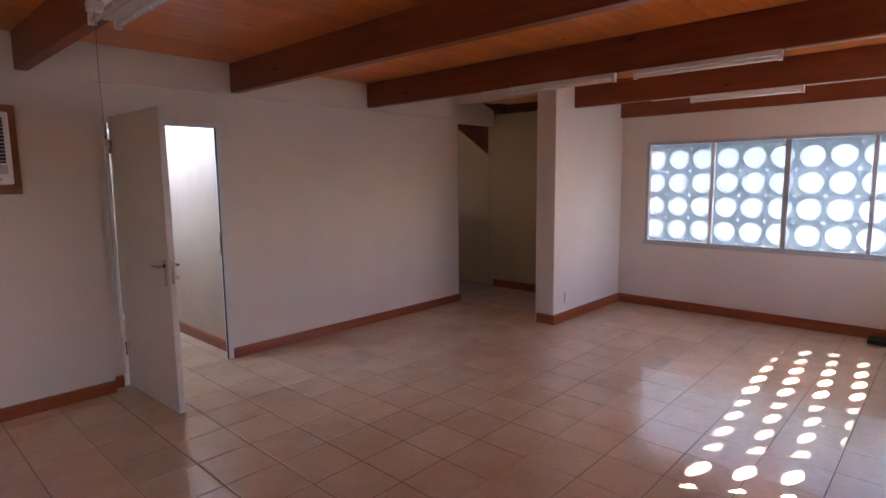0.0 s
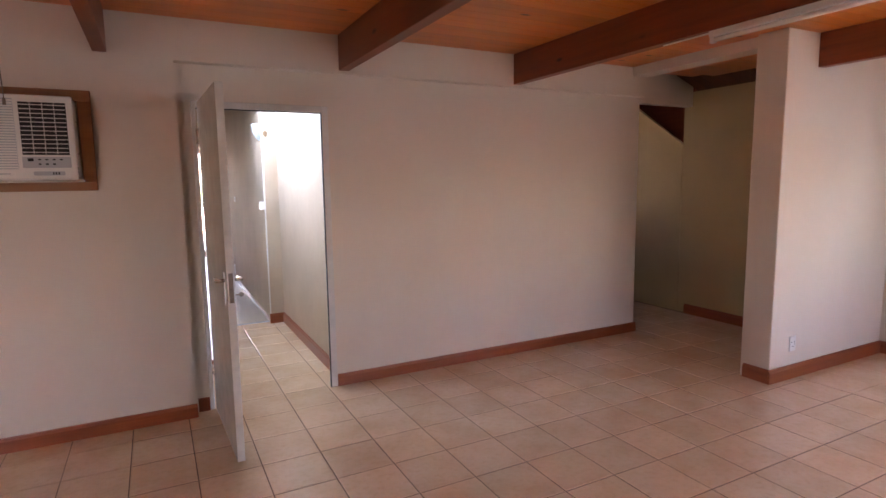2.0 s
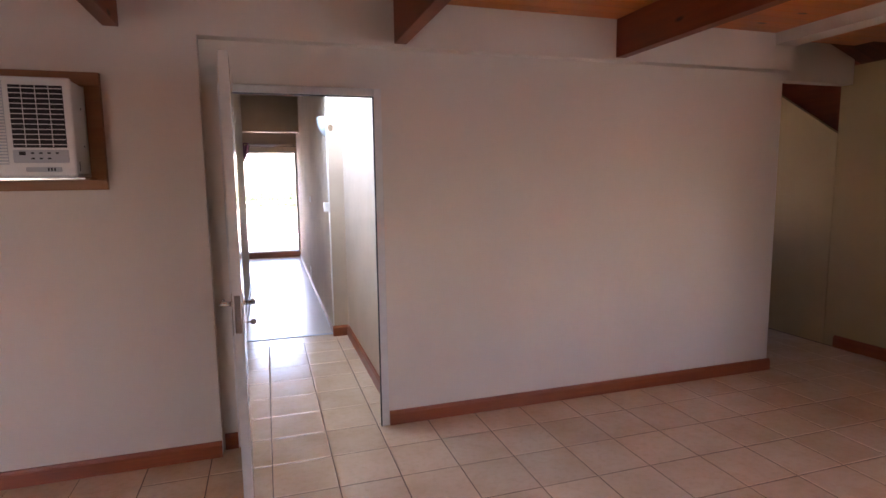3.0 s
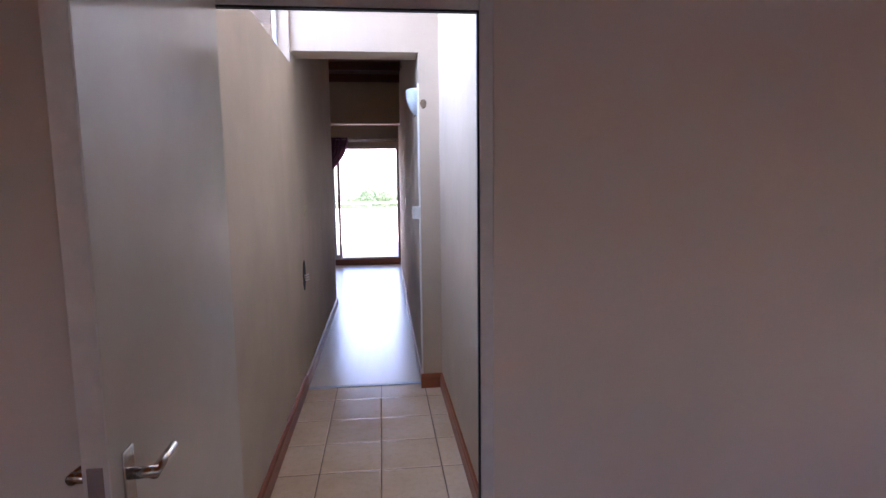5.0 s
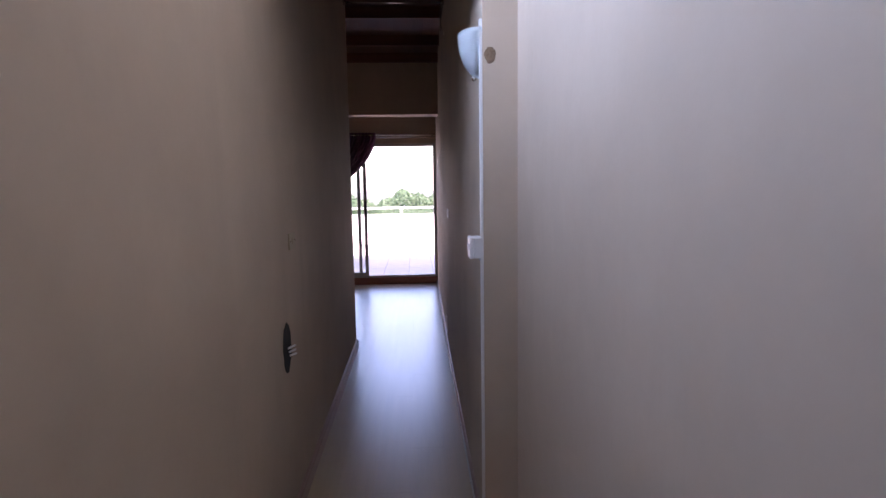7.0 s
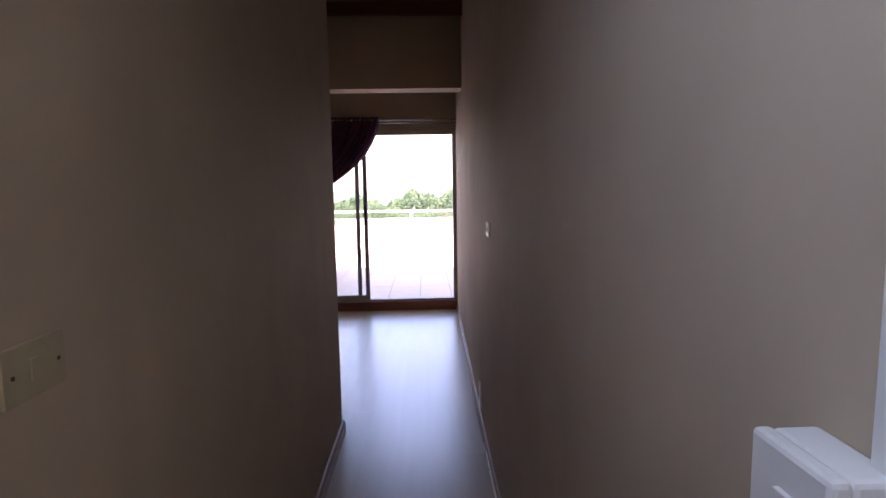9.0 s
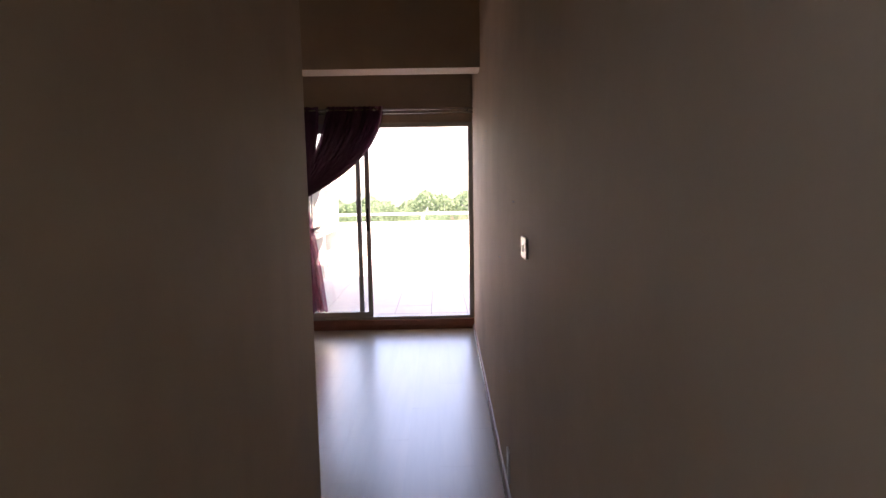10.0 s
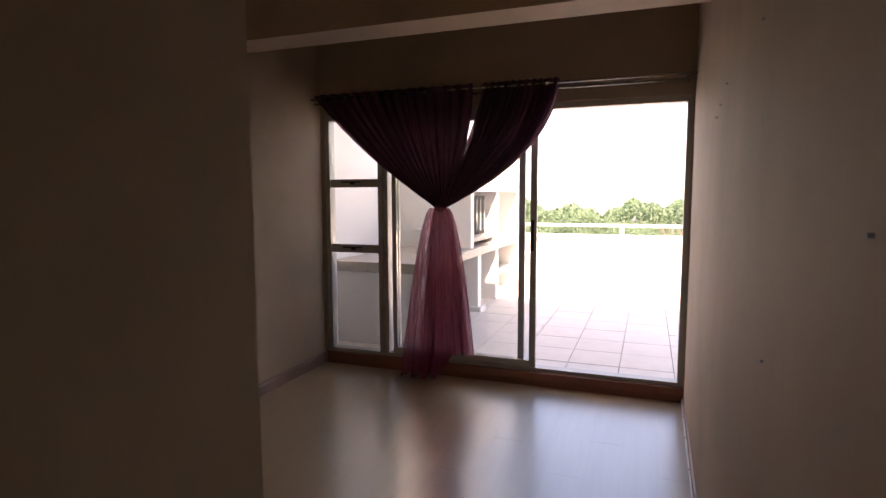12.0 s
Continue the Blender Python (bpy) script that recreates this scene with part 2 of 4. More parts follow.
M_JOINT = plain("paver_joint", (0.30, 0.25, 0.21), 0.9, 0, 0.3, 30)
M_SILL = plain("red_sill", (0.30, 0.12, 0.08), 0.45, 0, 0.2, 14)
M_STONE = plain("counter_stone", (0.46, 0.40, 0.34), 0.5, 0, 0.2, 10)
M_CORD = plain("cotton_cord", (0.22, 0.17, 0.13), 0.8)
M_TUBE = plain("tube_glass", (0.86, 0.86, 0.84), 0.25, 0, 0.02)
M_SHADE = plain("frosted_glass", (0.78, 0.84, 0.84), 0.25, 0, 0.03)
M_GROUND = plain("ground_soil", (0.19, 0.19, 0.16), 0.95, 0, 0.4, 2)


# ---- mesh helpers ----
def box(bm, x0, x1, y0, y1, z0, z1, bevel=0.0):
    r = bmesh.ops.create_cube(bm, size=1.0)
    vs = r["verts"]
    bmesh.ops.scale(bm, vec=(x1 - x0, y1 - y0, z1 - z0), verts=vs)
    bmesh.ops.translate(bm, vec=((x0 + x1) / 2, (y0 + y1) / 2, (z0 + z1) / 2), verts=vs)
    if bevel:
        es = list({e for v in vs for e in v.link_edges})
        bmesh.ops.bevel(bm, geom=es, offset=bevel, segments=2, affect="EDGES", profile=0.5)
    return bm


def rod(bm, a, b, r, seg=14, r2=None):
    a, b = Vector(a), Vector(b)
    d = b - a
    m = Matrix.Translation((a + b) / 2) @ d.to_track_quat("Z", "Y").to_matrix().to_4x4()
    bmesh.ops.create_cone(bm, cap_ends=True, segments=seg, radius1=r, radius2=r if r2 is None else r2, depth=d.length, matrix=m)
    return bm


def prism(bm, pts, z0, z1):
    """An upright prism on a ground outline."""
    lo = [bm.verts.new((x, y, z0)) for x, y in pts]
    hi = [bm.verts.new((x, y, z1)) for x, y in pts]
    n = len(pts)
    bm.faces.new(lo[::-1])
    bm.faces.new(hi)
    for i in range(n):
        bm.faces.new((lo[i], lo[(i + 1) % n], hi[(i + 1) % n], hi[i]))
    return bm


def mesh_of(bm, name, material, smooth=False):
    bmesh.ops.recalc_face_normals(bm, faces=bm.faces)
    me = bpy.data.meshes.new(name)
    bm.to_mesh(me)
    bm.free()
    me.materials.append(material)
    if smooth:
        for p in me.polygons:
            p.use_smooth = True
    return me


def part(name, bm, material, parent, label="", smooth=False):
    ob = new(name, mesh_of(bm, name, material, smooth))
    ob.parent = parent
    if label:
        ob["label"] = label
    return ob


def structure(name, bm, material, label, category):
    return tagged(new(name, mesh_of(bm, name, material)), label, category, "", "structure")


def start(name, at, label, category, group="", turn=0):
    ob = new(name)
    ob.empty_display_size = 0.1
    ob.matrix_basis = pose(*at, 0, 0, turn)
    return tagged(ob, label, category, group)


B = bmesh.new

# ---- plan ----
YA, YD, YB = 4.385, 4.47, 4.60      # door wall: upper plane, recessed plane, back
XJ0, XJ1, ZJ = 1.44, 2.331, 2.06    # door opening with its frame
XWIN = 6.68                         # window wall
YS = 2.92                           # front of the stub wall
XL, XR0, XR1 = 1.39, 2.252, 2.312    # corridor walls
XRM, YM = 2.264, 9.4                # a slight bow in the right-hand wall
XT = 2.39                           # tiled corridor's wall
YN, YF = 6.66, 13.085               # nib, far wall
XFL = -0.66                         # far room's side wall
YE = 9.65                           # end of the corridor's inner wall
CEIL = 2.54

# ---- setting: first room ----
bm = B()
box(bm, -3.0, 1.357, YA, YB, 0, CEIL)
box(bm, 1.357, XJ0, YD, 4.51, 0, 2.285)
box(bm, 1.357, XL, 4.51, YB, 0, 2.285)
box(bm, XJ1, 5.38, YD, 4.51, 0, 2.285)
box(bm, XT, 5.38, 4.51, YB, 0, 2.285)
box(bm, XJ0, XJ1, YD, 4.51, ZJ, 2.285)
box(bm, XL, XT, 4.51, YB, ZJ, 2.285)
box(bm, 1.357, 5.38, YA, YB, 2.285, CEIL)
structure("wall_north", bm, M_WALL, "cream painted plaster wall with a shallow recess round the door", "wall")

WY0, WY1, WZ0, WZ1 = -0.24, 2.605, 0.775, 1.962
bm = B()
box(bm, XWIN, XWIN + 0.13, YSW, WY0, 0, CEIL)
box(bm, XWIN, XWIN + 0.13, WY1, 5.9, 0, CEIL)
box(bm, XWIN, XWIN + 0.13, WY0, WY1, 0, WZ0)
box(bm, XWIN, XWIN + 0.13, WY0, WY1, WZ1, CEIL)
structure("wall_east", bm, M_WALL, "cream painted plaster wall with a wide window", "wall")
bm = B()
box(bm, 5.14, XWIN, YS, 3.15, 0, CEIL, 0.008)
structure("wall_stub", bm, M_WALL, "short cream plaster wall with rounded edges", "wall")
SX0, SX1, SZ1 = 3.48, 6.67, 1.93
bm = B()
# Unseen opening from x -1.6 to -0.9 added to light the left wall.
box(bm, -3.0, -1.6, YSW - 0.13, YSW, 0, CEIL)
box(bm, -0.9, SX0, YSW - 0.13, YSW, 0, CEIL)
box(bm, -1.6, -0.9, YSW - 0.13, YSW, 2.05, CEIL)
box(bm, SX1, XWIN, YSW - 0.13, YSW, 0, CEIL)
box(bm, SX0, SX1, YSW - 0.13, YSW, 0, WZ0)
box(bm, SX0, SX1, YSW - 0.13, YSW, SZ1, CEIL)
structure("wall_south", bm, M_WALL, "cream plaster wall with a wide sunny window and an opening added for light", "wall")
bm = B()
box(bm, -3.1, -3.0, YSW - 0.13, YB, 0, CEIL)
structure("wall_west", bm, M_WALL, "plain cream plaster wall", "wall")

# passage beside the stub wall
bm = B()
box(bm, 5.20, 5.38, 3.152, YA, 2.46, CEIL)
box(bm, 5.365, 5.379, 3.152, 4.83, CEIL + 0.052, 3.0)
box(bm, 5.383, 6.55, 3.13, 3.153, CEIL + 0.052, 3.0)
structure("wall_passage_header", bm, M_WALL, "cream plaster header over the passage", "wall")
bm = B()
box(bm, 6.45, 6.55, 3.152, 4.83, 0, 2.44)
structure("wall_passage_side", bm, M_PASS, "plaster passage wall with yellowish shade in its paint colour", "wall")
bm = B()
box(bm, 5.38, 6.45, 4.73, 4.83, 2.285, 3.0)
structure("wall_passage_lintel", bm, M_WALL, "cream plaster lintel over a doorway", "wall")
# Unseen end wall; the small opening is added to let daylight in.
bm = B()
box(bm, 5.28, 5.38, YB, 6.6, 0, 2.60)
box(bm, 5.28, 5.75, 6.6, 6.7, 0, 2.60)
box(bm, 6.15, 6.55, 6.6, 6.7, 0, 2.60)
box(bm, 5.75, 6.15, 6.6, 6.7, 0, 1.3)
box(bm, 5.75, 6.15, 6.6, 6.7, 1.8, 2.60)
structure("wall_passage_end", bm, M_PASS, "shade-coloured wall closing the passage, with an opening added for light", "wall")
bm = B()
for i in range(11):
    box(bm, 5.385 + i * 0.115, 5.385 + i * 0.115 + 0.112, 4.60, 6.7, 2.60, 2.62)
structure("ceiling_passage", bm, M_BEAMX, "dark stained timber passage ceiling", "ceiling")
bm = B()
vs = [bm.verts.new(v) for v in ((6.45, 4.835, 0), (6.45, 6.6, 0), (6.45, 6.6, 2.59), (6.45, 5.85, 2.585), (6.45, 4.835, 1.885),
                                (6.49, 4.835, 0), (6.49, 6.6, 0), (6.49, 6.6, 2.59), (6.49, 5.85, 2.585), (6.49, 4.835, 1.885))]
for i in range(5):
    j = (i + 1) % 5
    bm.faces.new((vs[i], vs[j], vs[j + 5], vs[i + 5]))
bm.faces.new(vs[:5])
bm.faces.new(vs[5:][::-1])
structure("wall_passage_panel", bm, M_PASS, "passage wall with a raked top, shade put into its colour", "wall")
bm = B()
box(bm, 6.56, 6.6, 4.73, 6.6, 0, 2.60)
structure("wall_passage_timber", bm, M_BEAM, "dark stained timber boarding behind the raked panel", "wall")

# timber ceiling of the first room
bm = B()
y = YSW
while y < 4.385:
    w = 0.108
    x = -3.0 - random.random() * 2
    while x < XWIN:
        ln = 2.4 + random.random() * 2.2
        a, c = max(x, -3.0), min(x + ln, XWIN)
        if c - a > 0.02:
            box(bm, a, c - 0.001, y, min(y + w - 0.003, YA), CEIL, CEIL + 0.018)
        x += ln
    y += w
box(bm, -3.1, XWIN + 0.13, YSW - 0.13, YB, CEIL + 0.022, CEIL + 0.05)
structure("ceiling_room", bm, M_CEIL, "varnished orange pine board ceiling", "ceiling")
bm = B()
for i in range(14):
    ya = 3.155 + i * 0.113
    vs = [bm.verts.new((x, y, 2.49 + 0.384 * (6.45 - x) + dz)) for dz in (0, 0.018) for x, y in ((5.38, ya), (6.55, ya), (6.55, ya + 0.111), (5.38, ya + 0.111))]
    for f in ((0, 1, 2, 3), (7, 6, 5, 4), (0, 4, 5, 1), (1, 5, 6, 2), (2, 6, 7, 3), (3, 7, 4, 0)):
        bm.faces.new([vs[q] for q in f])
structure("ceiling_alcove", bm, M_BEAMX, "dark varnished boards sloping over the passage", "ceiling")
for i, (bx, y1) in enumerate(((-0.535, YA), (0.935, YA), (2.40, YA), (3.87, YA), (5.50, YS), (6.605, YS))):
    bm = B()
    box(bm, bx, bx + 0.072, YSW, y1, 2.27 if bx > 6 else 2.30, CEIL - 0.001, 0.004)
    tagged(new("ceiling_beam", mesh_of(bm, "ceiling_beam", M_BEAM)), "dark red-brown stained timber beam under the board ceiling", "beam", "beams under the pine ceiling", "structure")


# skirtings
def skirting(name, pts, h, d, material, label, cat="skirting"):
    """A moulded board along a wall: pts are start, end and the side it stands out to."""
    (x0, y0), (x1, y1), (nx, ny) = pts
    bm = B()
    prof = [(0, 0), (d, 0), (d, h * 0.78), (d * 0.75, h * 0.86), (d * 0.6, h * 0.97), (0, h)]
    rows = []
    for (x, y) in ((x0, y0), (x1, y1)):
        rows.append([bm.verts.new((x + nx * p, y + ny * p, z)) for p, z in prof])
    n = len(prof)
    for i in range(n):
        j = (i + 1) % n
        bm.faces.new((rows[0][i], rows[1][i], rows[1][j], rows[0][j]))
    bm.faces.new(rows[0])
    bm.faces.new(rows[1][::-1])
    return structure(name, bm, material, label, cat)


L_SK = "varnished reddish wooden skirting board"
skirting("baseboard_north", ((-3.0, YA), (1.357, YA), (0, -1)), 0.09, 0.018, M_SKIRT, L_SK)
skirting("baseboard_recess_left", ((1.367, YD), (XJ0 - 0.003, YD), (0, -1)), 0.09, 0.018, M_SKIRT, L_SK)
skirting("baseboard_recess", ((XJ1 + 0.003, YD), (5.40, YD), (0, -1)), 0.09, 0.018, M_SKIRT, L_SK)
skirting("baseboard_stub", ((5.12, YS), (XWIN, YS), (0, -1)), 0.105, 0.018, M_SKIRT, L_SK)
skirting("baseboard_stub_end", ((5.14, YS), (5.14, 3.12), (-1, 0)), 0.105, 0.018, M_SKIRTY, L_SK)
skirting("baseboard_east", ((XWIN, YSW), (XWIN, YS), (-1, 0)), 0.105, 0.018, M_SKIRTY, L_SK)
skirting("baseboard_passage", ((6.45, 3.12), (6.45, 4.73), (-1, 0)), 0.105, 0.018, M_SKIRTY, "dark wooden skirting board in the passage")

# ---- setting: corridor ----
bm = B()
box(bm, XL - 0.11, XL, YB, YN - 0.02, 0, 2.305)
box(bm, XL - 0.11, XL, YB, 4.75, 2.305, 3.2)
box(bm, XL - 0.11, XL, YN - 0.02, YE, 0, 3.9)
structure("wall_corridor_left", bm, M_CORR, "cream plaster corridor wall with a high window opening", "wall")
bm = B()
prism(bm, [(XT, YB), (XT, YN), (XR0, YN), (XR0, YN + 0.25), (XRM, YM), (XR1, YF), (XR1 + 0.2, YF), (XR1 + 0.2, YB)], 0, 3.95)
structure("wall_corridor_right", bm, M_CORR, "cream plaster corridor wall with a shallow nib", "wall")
bm = B()
box(bm, XL, XR0 + 0.001, YN + 0.002, YN + 0.25, 2.388, 3.95)
structure("wall_corridor_header", bm, M_CORR, "cream plaster header across the corridor", "wall")
bm = B()
box(bm, XL - 0.2, XT + 0.2, YB - 0.1, YB, CEIL + 0.051, 3.26)
structure("wall_corridor_front", bm, M_CORR, "cream plaster wall above the lower roof", "wall")
bm = B()
box(bm, XL - 0.2, XT, YB + 0.001, YN, 3.2, 3.26)
structure("ceiling_corridor", bm, M_WHITE, "white plaster corridor ceiling", "ceiling")


def roof_z(y):
    return 2.98 + 0.1 * (YF - y)


bm = B()
for i in range(26):
    x = XFL + i * 0.115
    vs = [bm.verts.new((xx, yy, roof_z(yy) + dz)) for dz in (0, 0.02) for xx, yy in ((x, YN + 0.25), (x + 0.1149, YN + 0.25), (x + 0.1149, YF), (x, YF))]
    for f in ((0, 1, 2, 3), (7, 6, 5, 4), (0, 4, 5, 1), (1, 5, 6, 2), (2, 6, 7, 3), (3, 7, 4, 0)):
        bm.faces.new([vs[q] for q in f])
box(bm, -1.0, XR1 + 0.2, YN, YF + 0.2, 4.0, 4.05)
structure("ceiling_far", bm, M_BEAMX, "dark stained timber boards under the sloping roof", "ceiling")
for y in (7.1, 7.85, 8.6, 9.36, 10.12, 10.88, 11.46, 12.3):
    bm = B()
    x0 = XL if y < YE else XFL
    box(bm, x0, XR1, y, y + 0.05, roof_z(y) - 0.11, roof_z(y) + 0.005, 0.003)
    tagged(new("roof_beam", mesh_of(bm, "roof_beam", M_BEAMX)), "dark stained roof beam across the corridor", "beam", "beams over the corridor", "structure")

# ---- setting: far room ----
bm = B()
box(bm, XFL - 0.12, XFL, YE - 0.11, YF, 0, 3.95)
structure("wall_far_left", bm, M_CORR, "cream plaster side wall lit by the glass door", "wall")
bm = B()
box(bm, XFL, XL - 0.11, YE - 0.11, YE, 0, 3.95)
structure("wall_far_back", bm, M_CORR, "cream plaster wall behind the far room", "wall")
bm = B()
box(bm, XFL, XR1 - 0.005, 11.74, 11.99, 2.44, 3.2)
structure("wall_far_beam", bm, M_CORR, "deep plastered beam across the room", "beam")
DX0, DX1, DZ0, DZ1 = -0.635, 2.306, 0.105, 2.175
bm = B()
box(bm, XFL - 0.12, XR1 + 0.2, YF, YF + 0.13, DZ1, 3.4)
box(bm, XFL - 0.12, DX0, YF, YF + 0.13, 0, DZ1)
box(bm, DX1, XR1 + 0.2, YF, YF + 0.13, 0, DZ1)
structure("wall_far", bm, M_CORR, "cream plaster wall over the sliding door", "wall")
bm = B()
box(bm, DX0, DX1, YF - 0.012, YF + 0.16, 0.045, DZ0, 0.005)
box(bm, DX0, DX1, YF - 0.004, YF + 0.16, -0.05, 0.044)
structure("door_sill", bm, M_SILL, "dark red painted door sill", "sill")
bm = B()
box(bm, XFL, XR1 - 0.004, YF - 0.05, YF - 0.001, 2.77, 2.9, 0.004)
structure("trim_cornice", bm, M_BEAMX, "dark timber cornice over the sliding door", "trim")

skirting("baseboard_corridor_tile", ((XT, 4.512), (XT, YN), (-1, 0)), 0.105, 0.018, M_SKIRTY, L_SK)
skirting("baseboard_nib", ((XR0 - 0.018, YN), (XT, YN), (0, -1)), 0.105, 0.018, M_SKIRT, L_SK)
skirting("baseboard_corridor_left", ((XL, 4.512), (XL, 6.76), (1, 0)), 0.105, 0.018, M_SKIRTY, L_SK)
skirting("baseboard_laminate_left", ((XL, 6.76), (XL, YE + 0.015), (1, 0)), 0.085, 0.018, M_SKIRTP, "brown-grey painted skirting board")
skirting("baseboard_laminate_right", ((XR0 + 0.003, YN + 0.02), (XRM, YM), (-1, 0)), 0.05, 0.014, M_SKIRTP, "low painted skirting strip")
skirting("baseboard_far_right", ((XRM, YM), (XR1, YF - 0.02), (-1, 0)), 0.05, 0.014, M_SKIRTP, "low painted skirting strip")
skirting("baseboard_far_left", ((XFL, YE), (XFL, YF - 0.02), (1, 0)), 0.09, 0.018, M_SKIRTP, "brown-grey painted skirting board")

# sub-floors
bm = B()
box(bm, -3.1, XWIN + 0.13, YSW - 0.13, YN + 0.1, -0.08, -0.003)
floor_tiled = structure("floor", bm, M_GROUT, "beige glazed ceramic tile floor with brown grout", "floor")
bm = B()
box(bm, XFL - 0.12, XR1 + 0.2, YN + 0.1, YF, -0.08, -0.004)
floor_lam = structure("floor_laminate", bm, M_BLACK, "glossy brown laminate plank floor", "floor")
bm = B()
box(bm, XL + 0.018, XR0 + 0.01, YN + 0.075, YN + 0.115, -0.002, 0.006, 0.002)
structure("trim_threshold", bm, M_ALUW, "worn metal threshold strip", "trim")
bm = B()
box(bm, -400, 400, -400, 400, -3.2, -3.0)
structure("ground", bm, M_GROUND, "green and brown open ground", "ground")

# ---- door_1: steel frame and leaf ----
door = tagged(new("door_1"), "cream enamelled door standing open in a white steel frame", "door", "", "structure")
bm = B()
box(bm, XJ0, XJ0 + 0.028, YD - 0.012, 4.51, 0, ZJ, 0.004)
box(bm, XJ1 - 0.045, XJ1, YD - 0.012, 4.51, 0, ZJ, 0.004)
box(bm, XJ0 + 0.028, XJ1 - 0.045, YD - 0.012, 4.51, ZJ - 0.045, ZJ, 0.004)
dframe = part("door_frame", bm, M_FRAME, door, "white painted pressed steel frame")
bm = B()
box(bm, XJ1 - 0.051, XJ1 - 0.0451, YD - 0.008, YD + 0.012, 0, ZJ - 0.046)
box(bm, XJ0 + 0.029, XJ1 - 0.046, YD - 0.008, YD + 0.012, ZJ - 0.051, ZJ - 0.0451)
part("gasket", bm, M_BLACK, dframe, "black rubber seal")
bm = B()
box(bm, XJ1 - 0.048, XJ1 - 0.0445, YD + 0.016, YD + 0.034, 0.93, 1.13)
part("strike_plate", bm, M_CHROME, dframe, "small chrome strike plate")
LW = 0.86
bm = B()
box(bm, 0, LW, -0.02, 0.02, 0.01, 2.045, 0.002)
leaf = part("door_leaf", bm, M_DOOR, door, "cream enamelled door leaf")
leaf.matrix_basis = pose(XJ0 + 0.055, YD - 0.02, 0, 0, 0, -88.1)
bm = B()
box(bm, LW - 0.0005, LW + 0.0035, -0.0195, 0.0195, 0.012, 2.043, 0.001)
part("lipping", bm, M_EDGE, leaf, "pale door edge strip")
bm = B()
box(bm, LW + 0.0036, LW + 0.0055, -0.012, 0.012, 0.90, 1.06, 0.0005)
part("lock_plate", bm, M_CHROME, leaf, "worn chrome lock faceplate")
for s in (-1, 1):
    bm = B()
    box(bm, LW - 0.08, LW - 0.04, s * 0.0225 - 0.0025, s * 0.0225 + 0.0025, 0.88, 1.06, 0.002)
    part("handle_plate", bm, M_CHROME, leaf, "chrome handle backplate")
    bm = B()
    rod(bm, (LW - 0.06, s * 0.024, 1.015), (LW - 0.06, s * 0.068, 1.015), 0.010)
    rod(bm, (LW - 0.052, s * 0.064, 1.015), (LW - 0.165, s * 0.060, 1.013), 0.0095, 14, 0.007)
    part("lever", bm, M_CHROME, leaf, "chrome lever handle", True)
bm = B()
rod(bm, (LW - 0.06, 0.022, 0.93), (LW - 0.06, 0.05, 0.93), 0.003)
bmesh.ops.create_cone(bm, cap_ends=True, segments=16, radius1=0.013, radius2=0.013, depth=0.003, matrix=pose(LW - 0.06, 0.06, 0.93, 0, 90, 0))
part("key", bm, M_CHROME, leaf, "small key left in the lock")
for z in (0.25, 1.78):
    bm = B()
    rod(bm, (XJ0 + 0.028, YD - 0.02, z), (XJ0 + 0.028, YD - 0.02, z + 0.1), 0.007)
    box(bm, XJ0 + 0.03, XJ0 + 0.0365, YD - 0.06, YD - 0.017, z, z + 0.1)
    part("hinge", bm, M_CHROME, dframe, "steel butt hinge", True)


# ---- wall plates ----
def wall_plate(name, at, turn, w, h, kind, label, category, group=""):
    """A plate on a wall; its face looks along its own -y."""
    t = start(name, at, label, category, group, turn)
    bm = B()
    box(bm, -w / 2, w / 2, -0.009, 0.0, -h / 2, h / 2, 0.003)
    pl = part("plate", bm, M_PLASTIC, t)
    if kind == "switch":
        bm = B()
        box(bm, -0.009, 0.009, -0.0135, -0.0085, -0.013, 0.013, 0.0015)
        part("rocker", bm, M_PLASTIC, t, "small white rocker")
    elif kind == "socket":
        # Raised near-black discs give the shade inside the pin holes.
        for dx, dz in ((-0.018, 0.012), (0.018, 0.012), (0, -0.02)):
            bm = B()
            rod(bm, (dx, -0.0095, dz), (dx, -0.0085, dz), 0.005, 10)
            part("pin_hole", bm, M_NEARBLACK, t, "socket hole drawn as a black disc")
        bm = B()
        box(bm, w * 0.2, w * 0.36, -0.0125, -0.0085, -0.012, 0.012, 0.0015)
        part("rocker", bm, M_PLASTIC, t, "small white rocker")
    for sx in (-1, 1):
        bm = B()
        rod(bm, (sx * w * 0.38, -0.0098, 0), (sx * w * 0.38, -0.0085, 0), 0.003, 8)
        part("screw", bm, M_CHROME, t, "steel screw head")
    return t


wall_plate("wall_socket", (5.40, YS, 0.27), 0, 0.075, 0.115, "socket", "white plastic wall socket above the wooden skirting", "socket")
xr = lambda y: XR0 + (y - YN - 0.25) / (YM - YN - 0.25) * (XRM - XR0) if y < YM else XRM + (y - YM) / (YF - YM) * (XR1 - XRM)
wall_plate("light_switch", (xr(9.255), 9.255, 1.292), -90, 0.118, 0.076, "switch", "white plastic light switch on the shaded corridor wall", "switch")
wall_plate("wall_socket", (xr(9.805), 9.805, 0.17), -90, 0.075, 0.16, "socket", "tall white wall socket just above the floor strip", "socket")
M_TAN = plain("tan_plastic", (0.54, 0.45, 0.29), 0.5)
sp = start("light_switch", (XL, 7.078, 1.291), "tan oblong switch plate on the cream corridor wall", "switch", "", 90)
bm = B()
box(bm, -0.062, 0.062, -0.007, 0, -0.039, 0.039, 0.002)
part("plate", bm, M_TAN, sp)
